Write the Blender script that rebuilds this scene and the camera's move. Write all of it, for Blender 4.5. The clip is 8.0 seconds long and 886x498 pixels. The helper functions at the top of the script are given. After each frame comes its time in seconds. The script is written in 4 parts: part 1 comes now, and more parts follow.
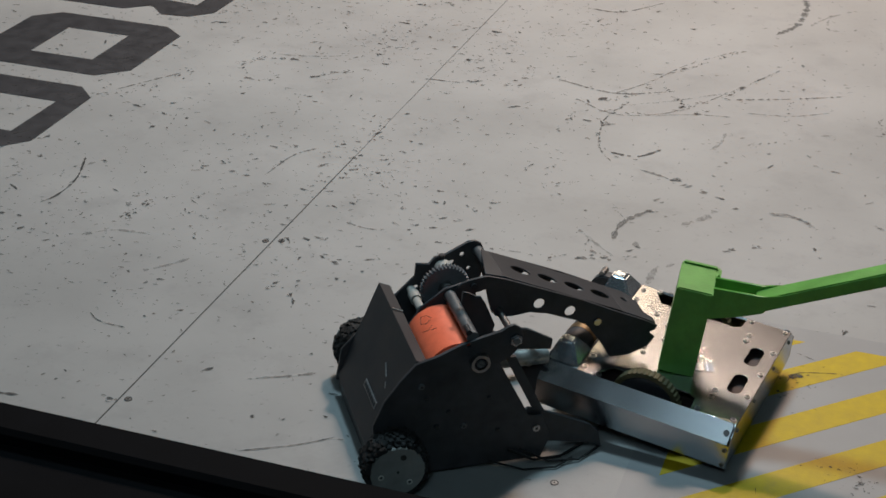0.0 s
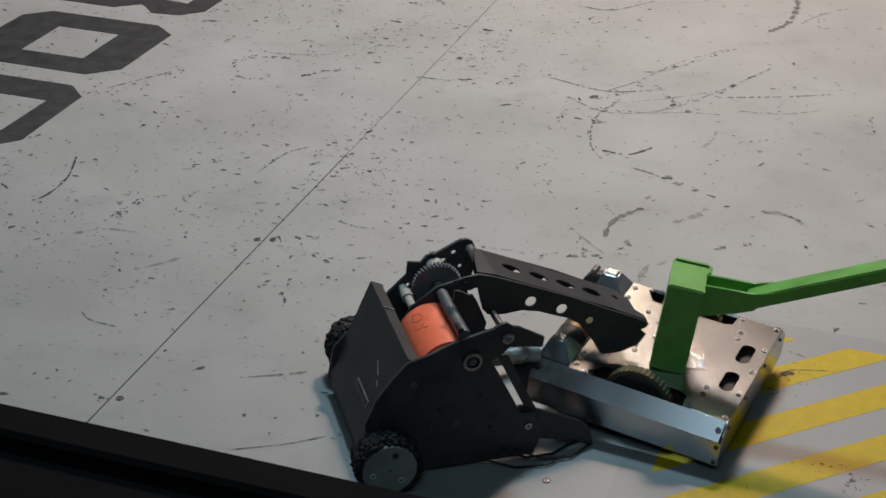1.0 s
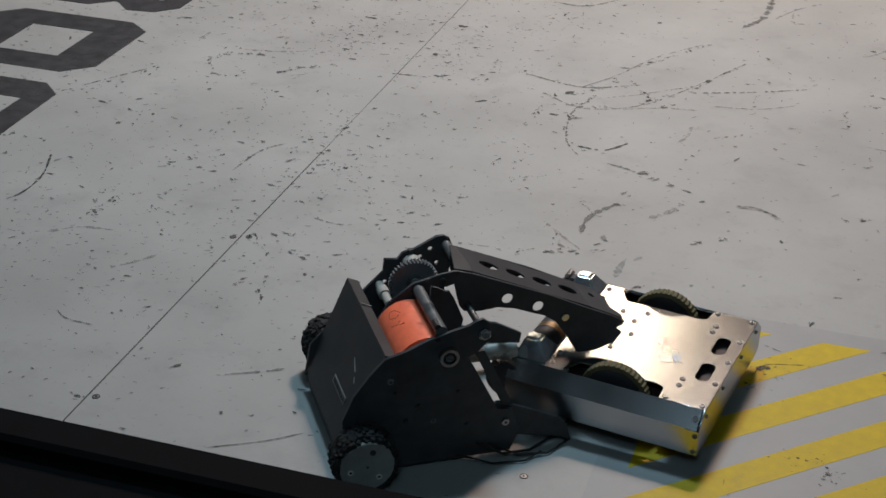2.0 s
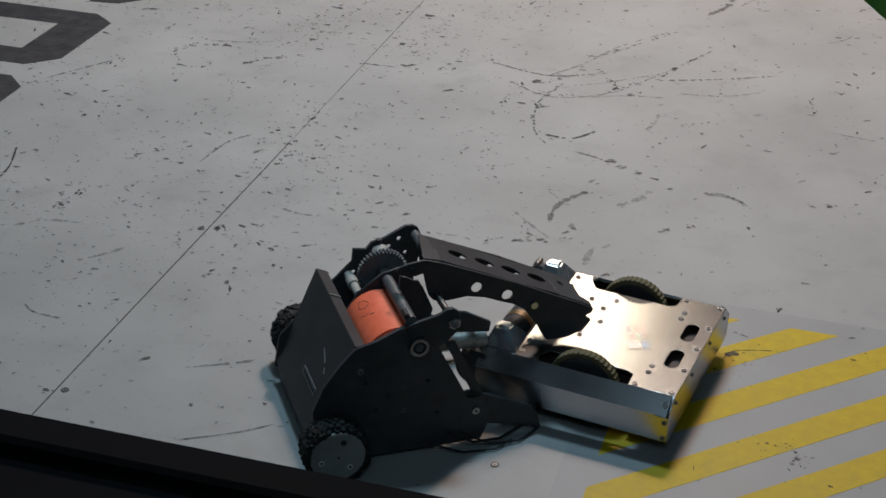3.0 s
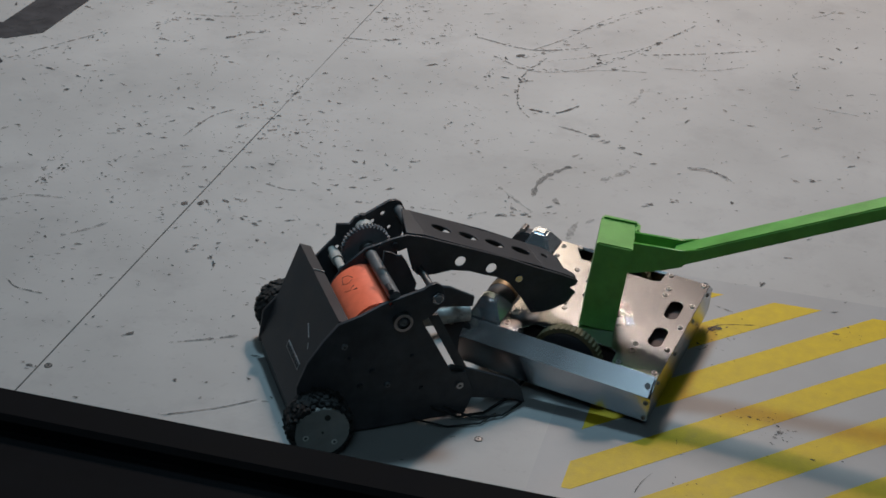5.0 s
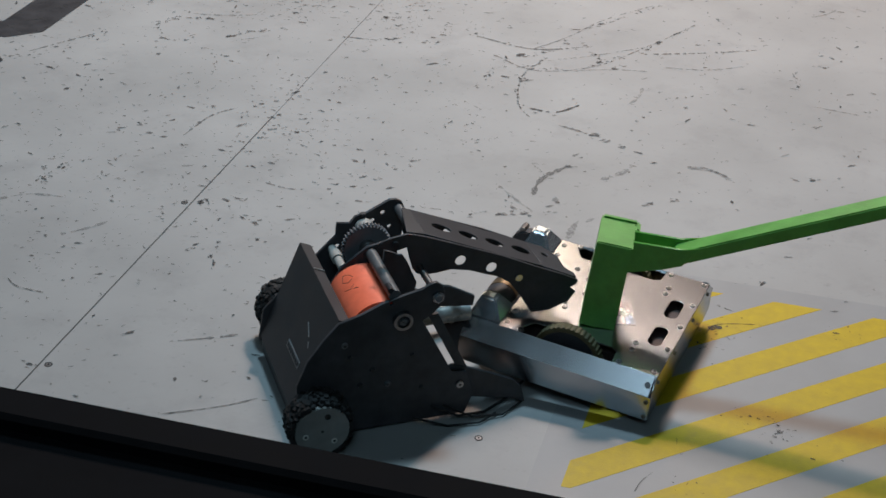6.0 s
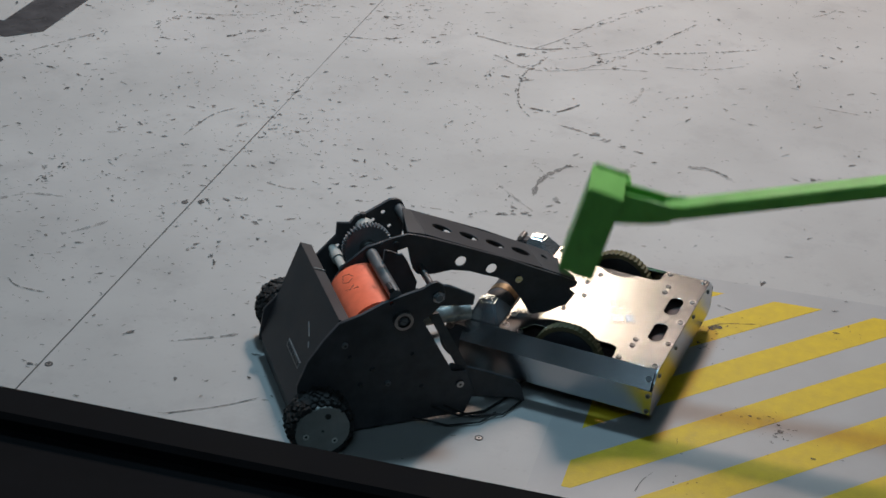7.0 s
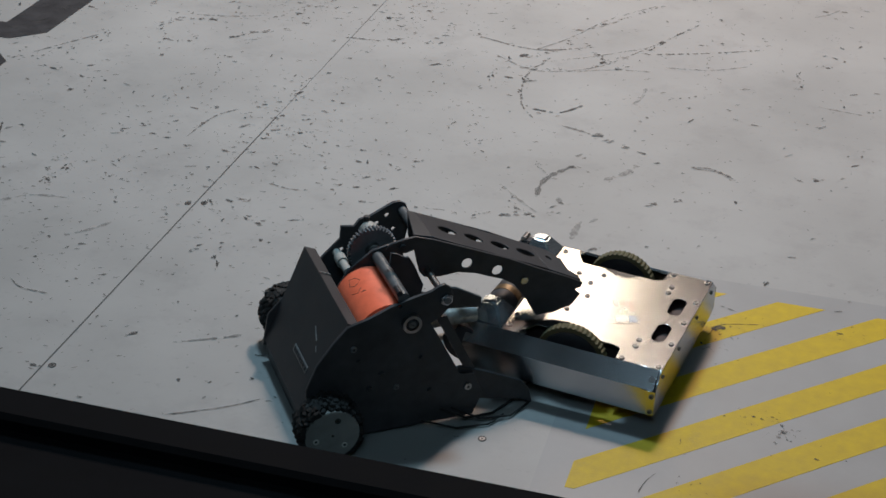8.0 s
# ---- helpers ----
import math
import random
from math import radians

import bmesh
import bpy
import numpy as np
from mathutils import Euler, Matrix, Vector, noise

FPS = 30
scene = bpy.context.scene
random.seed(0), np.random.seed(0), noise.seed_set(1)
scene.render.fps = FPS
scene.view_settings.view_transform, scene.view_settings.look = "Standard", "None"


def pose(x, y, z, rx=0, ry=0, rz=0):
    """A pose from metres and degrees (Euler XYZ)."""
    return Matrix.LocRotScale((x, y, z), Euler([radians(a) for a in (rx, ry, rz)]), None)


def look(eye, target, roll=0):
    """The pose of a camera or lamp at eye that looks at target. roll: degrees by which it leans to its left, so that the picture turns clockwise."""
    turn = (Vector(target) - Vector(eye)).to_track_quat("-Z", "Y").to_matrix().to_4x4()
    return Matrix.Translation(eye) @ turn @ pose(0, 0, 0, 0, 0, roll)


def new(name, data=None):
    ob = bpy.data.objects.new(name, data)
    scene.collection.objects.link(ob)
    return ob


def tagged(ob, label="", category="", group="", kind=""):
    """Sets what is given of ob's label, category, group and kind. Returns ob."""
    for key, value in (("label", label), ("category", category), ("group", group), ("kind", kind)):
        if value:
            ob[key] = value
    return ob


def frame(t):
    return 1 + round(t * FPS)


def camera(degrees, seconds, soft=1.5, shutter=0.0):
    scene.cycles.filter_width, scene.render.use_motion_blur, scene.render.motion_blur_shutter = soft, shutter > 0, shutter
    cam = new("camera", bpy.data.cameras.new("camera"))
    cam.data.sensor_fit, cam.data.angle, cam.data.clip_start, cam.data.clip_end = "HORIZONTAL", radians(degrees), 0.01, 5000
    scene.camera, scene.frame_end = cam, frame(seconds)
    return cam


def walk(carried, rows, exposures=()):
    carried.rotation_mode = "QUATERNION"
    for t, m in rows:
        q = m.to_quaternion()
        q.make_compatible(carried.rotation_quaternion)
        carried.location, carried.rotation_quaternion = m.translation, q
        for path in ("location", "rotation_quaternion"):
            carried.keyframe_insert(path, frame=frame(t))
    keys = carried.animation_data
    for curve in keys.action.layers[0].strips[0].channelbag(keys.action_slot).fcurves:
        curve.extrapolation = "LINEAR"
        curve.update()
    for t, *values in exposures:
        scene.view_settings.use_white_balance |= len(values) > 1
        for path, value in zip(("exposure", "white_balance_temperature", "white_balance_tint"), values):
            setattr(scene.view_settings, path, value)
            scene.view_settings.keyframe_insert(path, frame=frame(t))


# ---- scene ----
cam = camera(31.29, 8.0, soft=1.6, shutter=0.5)

# camera: a person standing beside the arena, turning a little
PATH = [
    (0, pose(0, 0, 2.8, 62.277, -0.890, 19.204)),
    (0.5, pose(0, 0, 2.8, 62.238, -0.942, 19.046)),
    (1, pose(0, 0, 2.8, 62.218, -0.914, 18.872)),
    (2.5, pose(0, 0, 2.8, 62.000, -1.132, 17.340)),
    (3, pose(0, 0, 2.8, 61.744, -1.125, 16.739)),
    (3.5, pose(0, 0, 2.8, 61.302, -1.318, 16.524)),
    (4, pose(0, 0, 2.8, 61.159, -1.300, 16.222)),
    (4.5, pose(0, 0, 2.8, 60.913, -1.360, 16.193)),
    (6, pose(0, 0, 2.8, 60.815, -1.375, 16.212)),
    (6.5, pose(0, 0, 2.8, 60.800, -1.387, 16.225)),
    (7, pose(0, 0, 2.8, 60.804, -1.390, 16.235)),
    (7.5, pose(0, 0, 2.8, 60.810, -1.354, 16.227)),
    (8, pose(0, 0, 2.8, 60.833, -1.279, 16.302)),
]
walk(cam, PATH, [(0.0, 0.07, 6900, 10), (1.0, 0.05, 6850, 10), (2.5, -0.07, 6600, 10), (3.5, -0.16, 6500, 10), (4.1, -0.14, 6500, 10), (4.5, -0.1, 6500, 10), (5.9, 0.16, 6450, 10), (6.5, 0.24, 6450, 10), (7.2, 0.18, 6450, 10), (8.0, 0.05, 6500, 10)])

# ---------------------------------------------------------------- light
world = bpy.data.worlds.new("hall")
scene.world = world
world.use_nodes = True
world.node_tree.nodes["Background"].inputs[0].default_value = (0.55, 0.7, 1.0, 1)
world.node_tree.nodes["Background"].inputs[1].default_value = 0.12


def area(name, eye, target, size, watts, colour):
    la = bpy.data.lights.new(name, "AREA")
    la.shape, la.size, la.energy, la.color = "DISK", size, watts, colour
    ob = new(name, la)
    ob.matrix_world = look(eye, target)
    return ob


area("spot_far", (-2.35, 12.6, 5.2), (-1.0, 5.4, 0), 1.35, 38, (1.0, 0.82, 0.62))
area("key_lamp", (-1.15, 9.3, 7.8), (-1.3, 12.6, 0), 0.8, 550, (1.0, 0.70, 0.56))
area("blue_wash", (-2.1, 6.3, 7.0), (-2.5, 10.0, 0), 1.1, 350, (0.5, 0.80, 1.0))
# unseen fill lamp, added to brighten the far part of the floor
area("back_fill", (-1.3, 10.6, 8.4), (-1.2, 11.6, 0), 2.4, 400, (0.98, 0.89, 0.86))
area("lamp_front", (-1.05, 0.5, 6.0), (-0.9, 4.4, 0), 1.6, 11, (0.58, 0.83, 1.0))
# unseen soft fill from the front, added to lift blacks and shadowed floor
area("front_fill", (0.6, -2.6, 7.2), (-1.4, 5.0, 0), 2.0, 75, (0.5, 0.8, 1.0))


# ---------------------------------------------------------------- materials
def node(nt, kind, **values):
    n = nt.nodes.new(kind)
    for k, v in values.items():
        if k in n.inputs:
            n.inputs[k].default_value = v
    return n


def surface(name, colour, rough=0.5, metal=0.0, vary=0.15, scale=30.0, bump=0.1, fine=300.0, rvary=0.15, dirt=None, dirt_at=0.62, gloss=0.5):
    """Base colour with cloudy variation, fine grain, uneven gloss, small relief and dirt patches."""
    m = bpy.data.materials.new(name)
    m.use_nodes = True
    nt = m.node_tree
    b = nt.nodes["Principled BSDF"]
    co = nt.nodes.new("ShaderNodeTexCoord")
    n1 = node(nt, "ShaderNodeTexNoise", Scale=scale, Detail=6.0, Roughness=0.6)
    n2 = node(nt, "ShaderNodeTexNoise", Scale=fine, Detail=3.0)
    for n in (n1, n2):
        nt.links.new(co.outputs["Object"], n.inputs["Vector"])
    r = nt.nodes.new("ShaderNodeValToRGB")
    r.color_ramp.elements[0].position, r.color_ramp.elements[1].position = 0.3, 0.7
    r.color_ramp.elements[0].color = (*[c * (1 - vary) for c in colour], 1)
    r.color_ramp.elements[1].color = (*[min(1, c * (1 + vary)) for c in colour], 1)
    nt.links.new(n1.outputs["Fac"], r.inputs["Fac"])
    out = r.outputs["Color"]
    if dirt:
        n3 = node(nt, "ShaderNodeTexNoise", Scale=scale * 0.35, Detail=8.0, Roughness=0.7)
        nt.links.new(co.outputs["Object"], n3.inputs["Vector"])
        r3 = nt.nodes.new("ShaderNodeValToRGB")
        r3.color_ramp.elements[0].position, r3.color_ramp.elements[1].position = dirt_at, dirt_at + 0.12
        r3.color_ramp.elements[0].color, r3.color_ramp.elements[1].color = (0, 0, 0, 1), (0.8, 0.8, 0.8, 1)
        nt.links.new(n3.outputs["Fac"], r3.inputs["Fac"])
        mx = nt.nodes.new("ShaderNodeMix")
        mx.data_type = "RGBA"
        nt.links.new(r3.outputs["Color"], mx.inputs["Factor"])
        nt.links.new(out, mx.inputs["A"])
        mx.inputs["B"].default_value = (*dirt, 1)
        out = mx.outputs["Result"]
    nt.links.new(out, b.inputs["Base Color"])
    mr = node(nt, "ShaderNodeMapRange", **{"To Min": max(0.03, rough - rvary), "To Max": min(1, rough + rvary)})
    nt.links.new(n1.outputs["Fac"], mr.inputs["Value"])
    nt.links.new(mr.outputs["Result"], b.inputs["Roughness"])
    b.inputs["Metallic"].default_value = metal
    b.inputs["Specular IOR Level"].default_value = gloss
    if bump:
        bp = node(nt, "ShaderNodeBump", Strength=bump, Distance=0.002)
        nt.links.new(n2.outputs["Fac"], bp.inputs["Height"])
        nt.links.new(bp.outputs["Normal"], b.inputs["Normal"])
    return m


def floor_material():
    """Grey painted steel: broad smudges, rubber haze, small worn flecks."""
    m = surface("floor_paint", (0.285, 0.285, 0.278), rough=0.52, vary=0.10, scale=1.3, bump=0.12, fine=160, rvary=0.1)
    nt = m.node_tree
    b = nt.nodes["Principled BSDF"]
    src = b.inputs["Base Color"].links[0].from_socket
    co = [n for n in nt.nodes if n.type == "TEX_COORD"][0]
    for sc, lo, hi, col, amount in ((4.0, 0.54, 0.76, (0.19, 0.19, 0.187), 0.45), (26.0, 0.6, 0.74, (0.15, 0.15, 0.147), 0.4), (95.0, 0.69, 0.74, (0.08, 0.08, 0.08), 0.7)):
        n = node(nt, "ShaderNodeTexNoise", Scale=sc, Detail=6.0, Roughness=0.65)
        nt.links.new(co.outputs["Object"], n.inputs["Vector"])
        mr = node(nt, "ShaderNodeMapRange", **{"From Min": lo, "From Max": hi, "To Max": amount})
        nt.links.new(n.outputs["Fac"], mr.inputs["Value"])
        mx = nt.nodes.new("ShaderNodeMix")
        mx.data_type = "RGBA"
        nt.links.new(mr.outputs["Result"], mx.inputs["Factor"])
        nt.links.new(src, mx.inputs["A"])
        mx.inputs["B"].default_value = (*col, 1)
        src = mx.outputs["Result"]
    nt.links.new(src, b.inputs["Base Color"])
    return m


def broken(m, amount, scale=160.0, least=0.25):
    """Make a mark patchy, as rubber rubbed thinly over paint."""
    nt = m.node_tree
    co = [n for n in nt.nodes if n.type == "TEX_COORD"][0]
    n = node(nt, "ShaderNodeTexNoise", Scale=scale, Detail=4.0, Roughness=0.7)
    nt.links.new(co.outputs["Object"], n.inputs["Vector"])
    mr = node(nt, "ShaderNodeMapRange", **{"From Min": 0.36, "From Max": 0.62, "To Min": amount * least, "To Max": amount})
    nt.links.new(n.outputs["Fac"], mr.inputs["Value"])
    nt.links.new(mr.outputs["Result"], nt.nodes["Principled BSDF"].inputs["Alpha"])
    return m


FLOOR = floor_material()
LETTER = surface("letter_paint", (0.03, 0.03, 0.033), 0.55, vary=0.25, scale=12, dirt=(0.2, 0.2, 0.2), dirt_at=0.68)
ZONE = surface("zone_paint", (0.258, 0.260, 0.259), rough=0.5, vary=0.08, scale=3.0, bump=0.12, fine=160, rvary=0.1)
YELLOW = surface("hazard_yellow", (0.47, 0.325, 0.007), 0.55, vary=0.10, scale=22, bump=0.35, fine=140, dirt=(0.38, 0.27, 0.03), dirt_at=0.6, gloss=0.35)
SEAM = surface("seam_dark", (0.05, 0.05, 0.05), 0.7)
SEAM_WORN = surface("seam_worn", (0.12, 0.12, 0.12), 0.7, vary=0.4)
SCUFF = broken(surface("rubber_scuff", (0.035, 0.034, 0.034), 0.7, vary=0.4, scale=20), 1.0, 120.0, 0.45)
FAINT = broken(surface("faint_scuff", (0.07, 0.07, 0.07), 0.6, vary=0.3, scale=20), 0.75)
SMEAR = broken(surface("smeared_rubber", (0.10, 0.10, 0.098), 0.6, vary=0.3, scale=20), 0.42, 45.0, 0.1)
RAIL = surface("rail_black", (0.0048, 0.0048, 0.0055), 0.8, vary=0.3, scale=8, dirt=(0.007, 0.007, 0.008), gloss=0.06)
BLACK = surface("black_plate", (0.045, 0.045, 0.049), 0.5, vary=0.3, scale=14, bump=0.06, dirt=(0.02, 0.02, 0.022), dirt_at=0.62, gloss=0.3)
GREYBLACK = surface("dark_sheet", (0.03, 0.03, 0.034), 0.52, vary=0.2, scale=10, bump=0.05, dirt=(0.045, 0.042, 0.04), dirt_at=0.66, gloss=0.35)
RUBBER = surface("tyre_rubber", (0.011, 0.0105, 0.0105), 0.8, vary=0.3, scale=40, bump=0.3)
# brownish metal that stands for a tan reflection on the drum
TAN_SHEEN = surface("tan_sheen", (0.22, 0.15, 0.08), 0.45, 0.7, vary=0.3, scale=40)
ALU = surface("brushed_aluminium", (0.60, 0.59, 0.575), 0.21, 1.0, vary=0.05, scale=5, bump=0.0, rvary=0.03)
POLISHED = surface("polished_sheet", (0.45, 0.465, 0.485), 0.22, 1.0, vary=0.08, scale=8, bump=0.02, rvary=0.05)
STEEL = surface("steel", (0.36, 0.35, 0.34), 0.35, 1.0, vary=0.2, scale=40)
CAP = surface("wheel_cap_grey", (0.25, 0.25, 0.235), 0.5, 0.2, vary=0.15, scale=20, dirt=(0.2, 0.2, 0.195), dirt_at=0.6)
GEAR = surface("gear_steel", (0.15, 0.155, 0.165), 0.5, 0.2, vary=0.15, scale=40)
ORANGE = surface("orange_wrap", (0.92, 0.18, 0.09), 0.42, vary=0.15, scale=18, bump=0.05, dirt=(0.40, 0.06, 0.03), dirt_at=0.62)
GREEN = surface("green_paint", (0.10, 0.325, 0.052), 0.42, vary=0.18, scale=14, bump=0.3, fine=90, dirt=(0.04, 0.08, 0.03), dirt_at=0.66)
OLIVE = surface("olive_tyre", (0.09, 0.078, 0.034), 0.7, vary=0.2, scale=30, bump=0.2, dirt=(0.05, 0.045, 0.03))
FAINT_WHITE = surface("worn_label", (0.22, 0.22, 0.22), 0.6, vary=0.4, scale=60)
PALE = broken(surface("pale_scuff", (0.11, 0.108, 0.105), 0.6, vary=0.2, scale=20), 0.55)
CHROME = surface("chrome_sheet", (0.50, 0.54, 0.58), 0.19, 0.8, vary=0.06, scale=10, bump=0.02, rvary=0.05)
# label inks paled towards the plate's metal, as if washed out by glare
FOIL = surface("label_foil", (0.60, 0.595, 0.585), 0.22, 1.0, vary=0.06, scale=20)
FOIL_DARK = surface("label_foil_dark", (0.52, 0.51, 0.50), 0.31, 1.0)
INK_GREEN = surface("label_ink_green", (0.47, 0.54, 0.48), 0.24, 1.0)
INK_BLUE = surface("label_ink_blue", (0.36, 0.43, 0.52), 0.24, 1.0)
INK_RED = surface("label_ink_red", (0.55, 0.44, 0.43), 0.24, 1.0)
NYLON = surface("white_nylon", (0.36, 0.355, 0.33), 0.5)
SOCKET = surface("dark_socket", (0.03, 0.028, 0.025), 0.6)
CHASSIS = surface("chassis_dark", (0.035, 0.02, 0.018), 0.6, vary=0.4, scale=25)
TUBE = surface("scuffed_tube", (0.58, 0.57, 0.54), 0.36, 0.25, vary=0.3, scale=30, dirt=(0.12, 0.11, 0.10), dirt_at=0.58)
SHAFT = surface("shaft_steel", (0.13, 0.135, 0.14), 0.45, 0.3, vary=0.3, scale=40)
HALL = surface("hall_dark", (0.03, 0.03, 0.035), 0.9, scale=1)


# ---------------------------------------------------------------- mesh helpers
def mesh(name, bm, mat, parent=None, label="", smooth=False):
    me = bpy.data.meshes.new(name)
    bmesh.ops.recalc_face_normals(bm, faces=bm.faces)
    bm.to_mesh(me)
    bm.free()
    for f in me.polygons:
        f.use_smooth = True
    me.set_sharp_from_angle(angle=radians(19))
    me.materials.append(mat)
    ob = new(name, me)
    ob.parent = parent
    if label:
        tagged(ob, label)
    return ob


part = mesh


def box(bm, x0, x1, y0, y1, z0, z1, m=None, bevel=0.0):
    g = bmesh.ops.create_cube(bm, size=1, matrix=Matrix.Translation(((x0 + x1) / 2, (y0 + y1) / 2, (z0 + z1) / 2)) @ Matrix.Diagonal((x1 - x0, y1 - y0, z1 - z0, 1)))
    vs = g["verts"]
    if bevel:
        es = list({e for v in vs for e in v.link_edges})
        r = bmesh.ops.bevel(bm, geom=es, offset=bevel, segments=2, affect="EDGES")
        vs = list({v for v in r["verts"]} | {v for v in vs if v.is_valid})
    if m is not None:
        bmesh.ops.transform(bm, matrix=m, verts=vs)
    return vs


def rod(bm, a, b, r, seg=20, r2=None, bevel=0.0):
    a, b = Vector(a), Vector(b)
    d = b - a
    m = Matrix.Translation((a + b) / 2) @ d.to_track_quat("Z", "Y").to_matrix().to_4x4()
    g = bmesh.ops.create_cone(bm, cap_ends=True, segments=seg, radius1=r, radius2=r if r2 is None else r2, depth=d.length, matrix=m)
    if bevel:
        es = [e for e in {e for v in g["verts"] for e in v.link_edges} if any(len(f.verts) > 4 for f in e.link_faces)]
        bmesh.ops.bevel(bm, geom=es, offset=bevel, segments=2, affect="EDGES")
    return g["verts"]


def tube(bm, a, b, r, ri, seg=24):
    a, b = Vector(a), Vector(b)
    d = b - a
    m = Matrix.Translation(a) @ d.to_track_quat("Z", "Y").to_matrix().to_4x4()
    rings = []
    for z, q in ((0, r), (d.length, r), (d.length, ri), (0, ri)):
        rings.append([bm.verts.new(m @ Vector((q * math.cos(i * math.tau / seg), q * math.sin(i * math.tau / seg), z))) for i in range(seg)])
    for k in range(4):
        p, q = rings[k], rings[(k + 1) % 4]
        for i in range(seg):
            bm.faces.new((p[i], p[(i + 1) % seg], q[(i + 1) % seg], q[i]))


def circle(x, y, r, n=20, sx=1.0, turn=0.0):
    c, s = math.cos(turn), math.sin(turn)
    pts = [(r * sx * math.cos(i * math.tau / n), r * math.sin(i * math.tau / n)) for i in range(n)]
    return [(x + p * c - q * s, y + p * s + q * c) for p, q in pts]


def slab(name, outline, holes, thick, mat, parent=None, m=None, label="", bevel=0.0015):
    """A plate cut from sheet: the outline with holes, of real thickness and broken edges, moved by m."""
    cu = bpy.data.curves.new(name, "CURVE")
    cu.dimensions, cu.fill_mode = "2D", "BOTH"
    cu.extrude, cu.bevel_depth, cu.bevel_resolution = thick / 2 - bevel, bevel, 1
    cu.offset = -bevel
    for pts in (outline, *holes):
        sp = cu.splines.new("POLY")
        sp.points.add(len(pts) - 1)
        for p, q in zip(sp.points, pts):
            p.co = (q[0], q[1], 0, 1)
        sp.use_cyclic_u = True
    tmp = bpy.data.objects.new(name, cu)
    me = bpy.data.meshes.new_from_object(tmp)
    bpy.data.objects.remove(tmp)
    me.name = name
    if m is not None:
        me.transform(m)
    if len(outline) > 30:
        for f in me.polygons:
            f.use_smooth = True
        me.set_sharp_from_angle(angle=radians(19))
    me.materials.clear()
    me.materials.append(mat)
    ob = new(name, me)
    ob.parent = parent
    if label:
        tagged(ob, label)
    return ob


def upright(y):
    """From a drawing in x, z to a plate that stands across y."""
    return Matrix.Translation((0, y, 0)) @ Matrix.Rotation(radians(90), 4, "X")


def thing(name, label, category, m=None, group="", kind=""):
    ob = new(name)
    ob.empty_display_size = 0.1
    if m is not None:
        ob.matrix_world = m
    return tagged(ob, label, category, group, kind)


def screw(parent, x, y, z, r=0.009, up=(0, 0, 1), name="screw", mat=None):
    """A button-head screw with a socket in its head."""
    bm = bmesh.new()
    u = Vector(up)
    p = Vector((x, y, z))
    rod(bm, p - u * 0.002, p + u * 0.004, r, 14, r * 0.75)
    ob = part(name, bm, mat or STEEL, parent)
    bm = bmesh.new()
    rod(bm, p + u * 0.0035, p + u * 0.0048, r * 0.45, 6)
    part("socket", bm, SOCKET, ob)
    return ob


# ---------------------------------------------------------------- the arena
def arena():
    bm = bmesh.new()
    box(bm, -14, 12, -8, 22, -0.2, 0)
    tagged(mesh("floor", bm, FLOOR), "grey painted steel arena floor with scuff marks", "floor", kind="structure")
    for name, dims in (("wall_north", (-14, 12, 22, 22.3, 0, 9)), ("wall_south", (-14, 12, -8.3, -8, 0, 9)), ("wall_west", (-14.3, -14, -8, 22, 0, 9)), ("wall_east", (12, 12.3, -8, 22, 0, 9))):
        bm = bmesh.new()
        box(bm, *dims)
        tagged(mesh(name, bm, HALL), "dark hall wall", "wall", kind="structure")
    bm = bmesh.new()
    box(bm, -14.3, 12.3, -8.3, 22.3, 9, 9.2)
    tagged(mesh("ceiling", bm, HALL), "dark hall ceiling", "ceiling", kind="structure")


SEAM_X = -2.3425


def seams():
    """Joints between the floor sheets, as thin dark grooves, with the screws that hold the sheets."""
    def seam(x0, y0, x1, y1, w, mat):
        bm = bmesh.new()
        a, b = Vector((x0, y0, 0)), Vector((x1, y1, 0))
        n = Vector((-(b - a).y, (b - a).x, 0)).normalized() * w / 2
        for z in (0.0012,):
            bm.faces.new([bm.verts.new(p + Vector((0, 0, z))) for p in (a - n, b - n, b + n, a + n)])
        g = bmesh.ops.extrude_face_region(bm, geom=bm.faces[:])
        bmesh.ops.translate(bm, vec=(0, 0, -0.003), verts=[v for v in g["geom"] if isinstance(v, bmesh.types.BMVert)])
        tagged(mesh("floor_seam", bm, mat), "thin dark joint between floor sheets", "seam", kind="structure")
    seam(SEAM_X, 3.372, SEAM_X, 5.7, 0.0048, SEAM)
    seam(SEAM_X, 5.7, SEAM_X, 6.35, 0.0026, SEAM_WORN)
    seam(SEAM_X, 6.35, SEAM_X, 14, 0.004, SEAM_WORN)


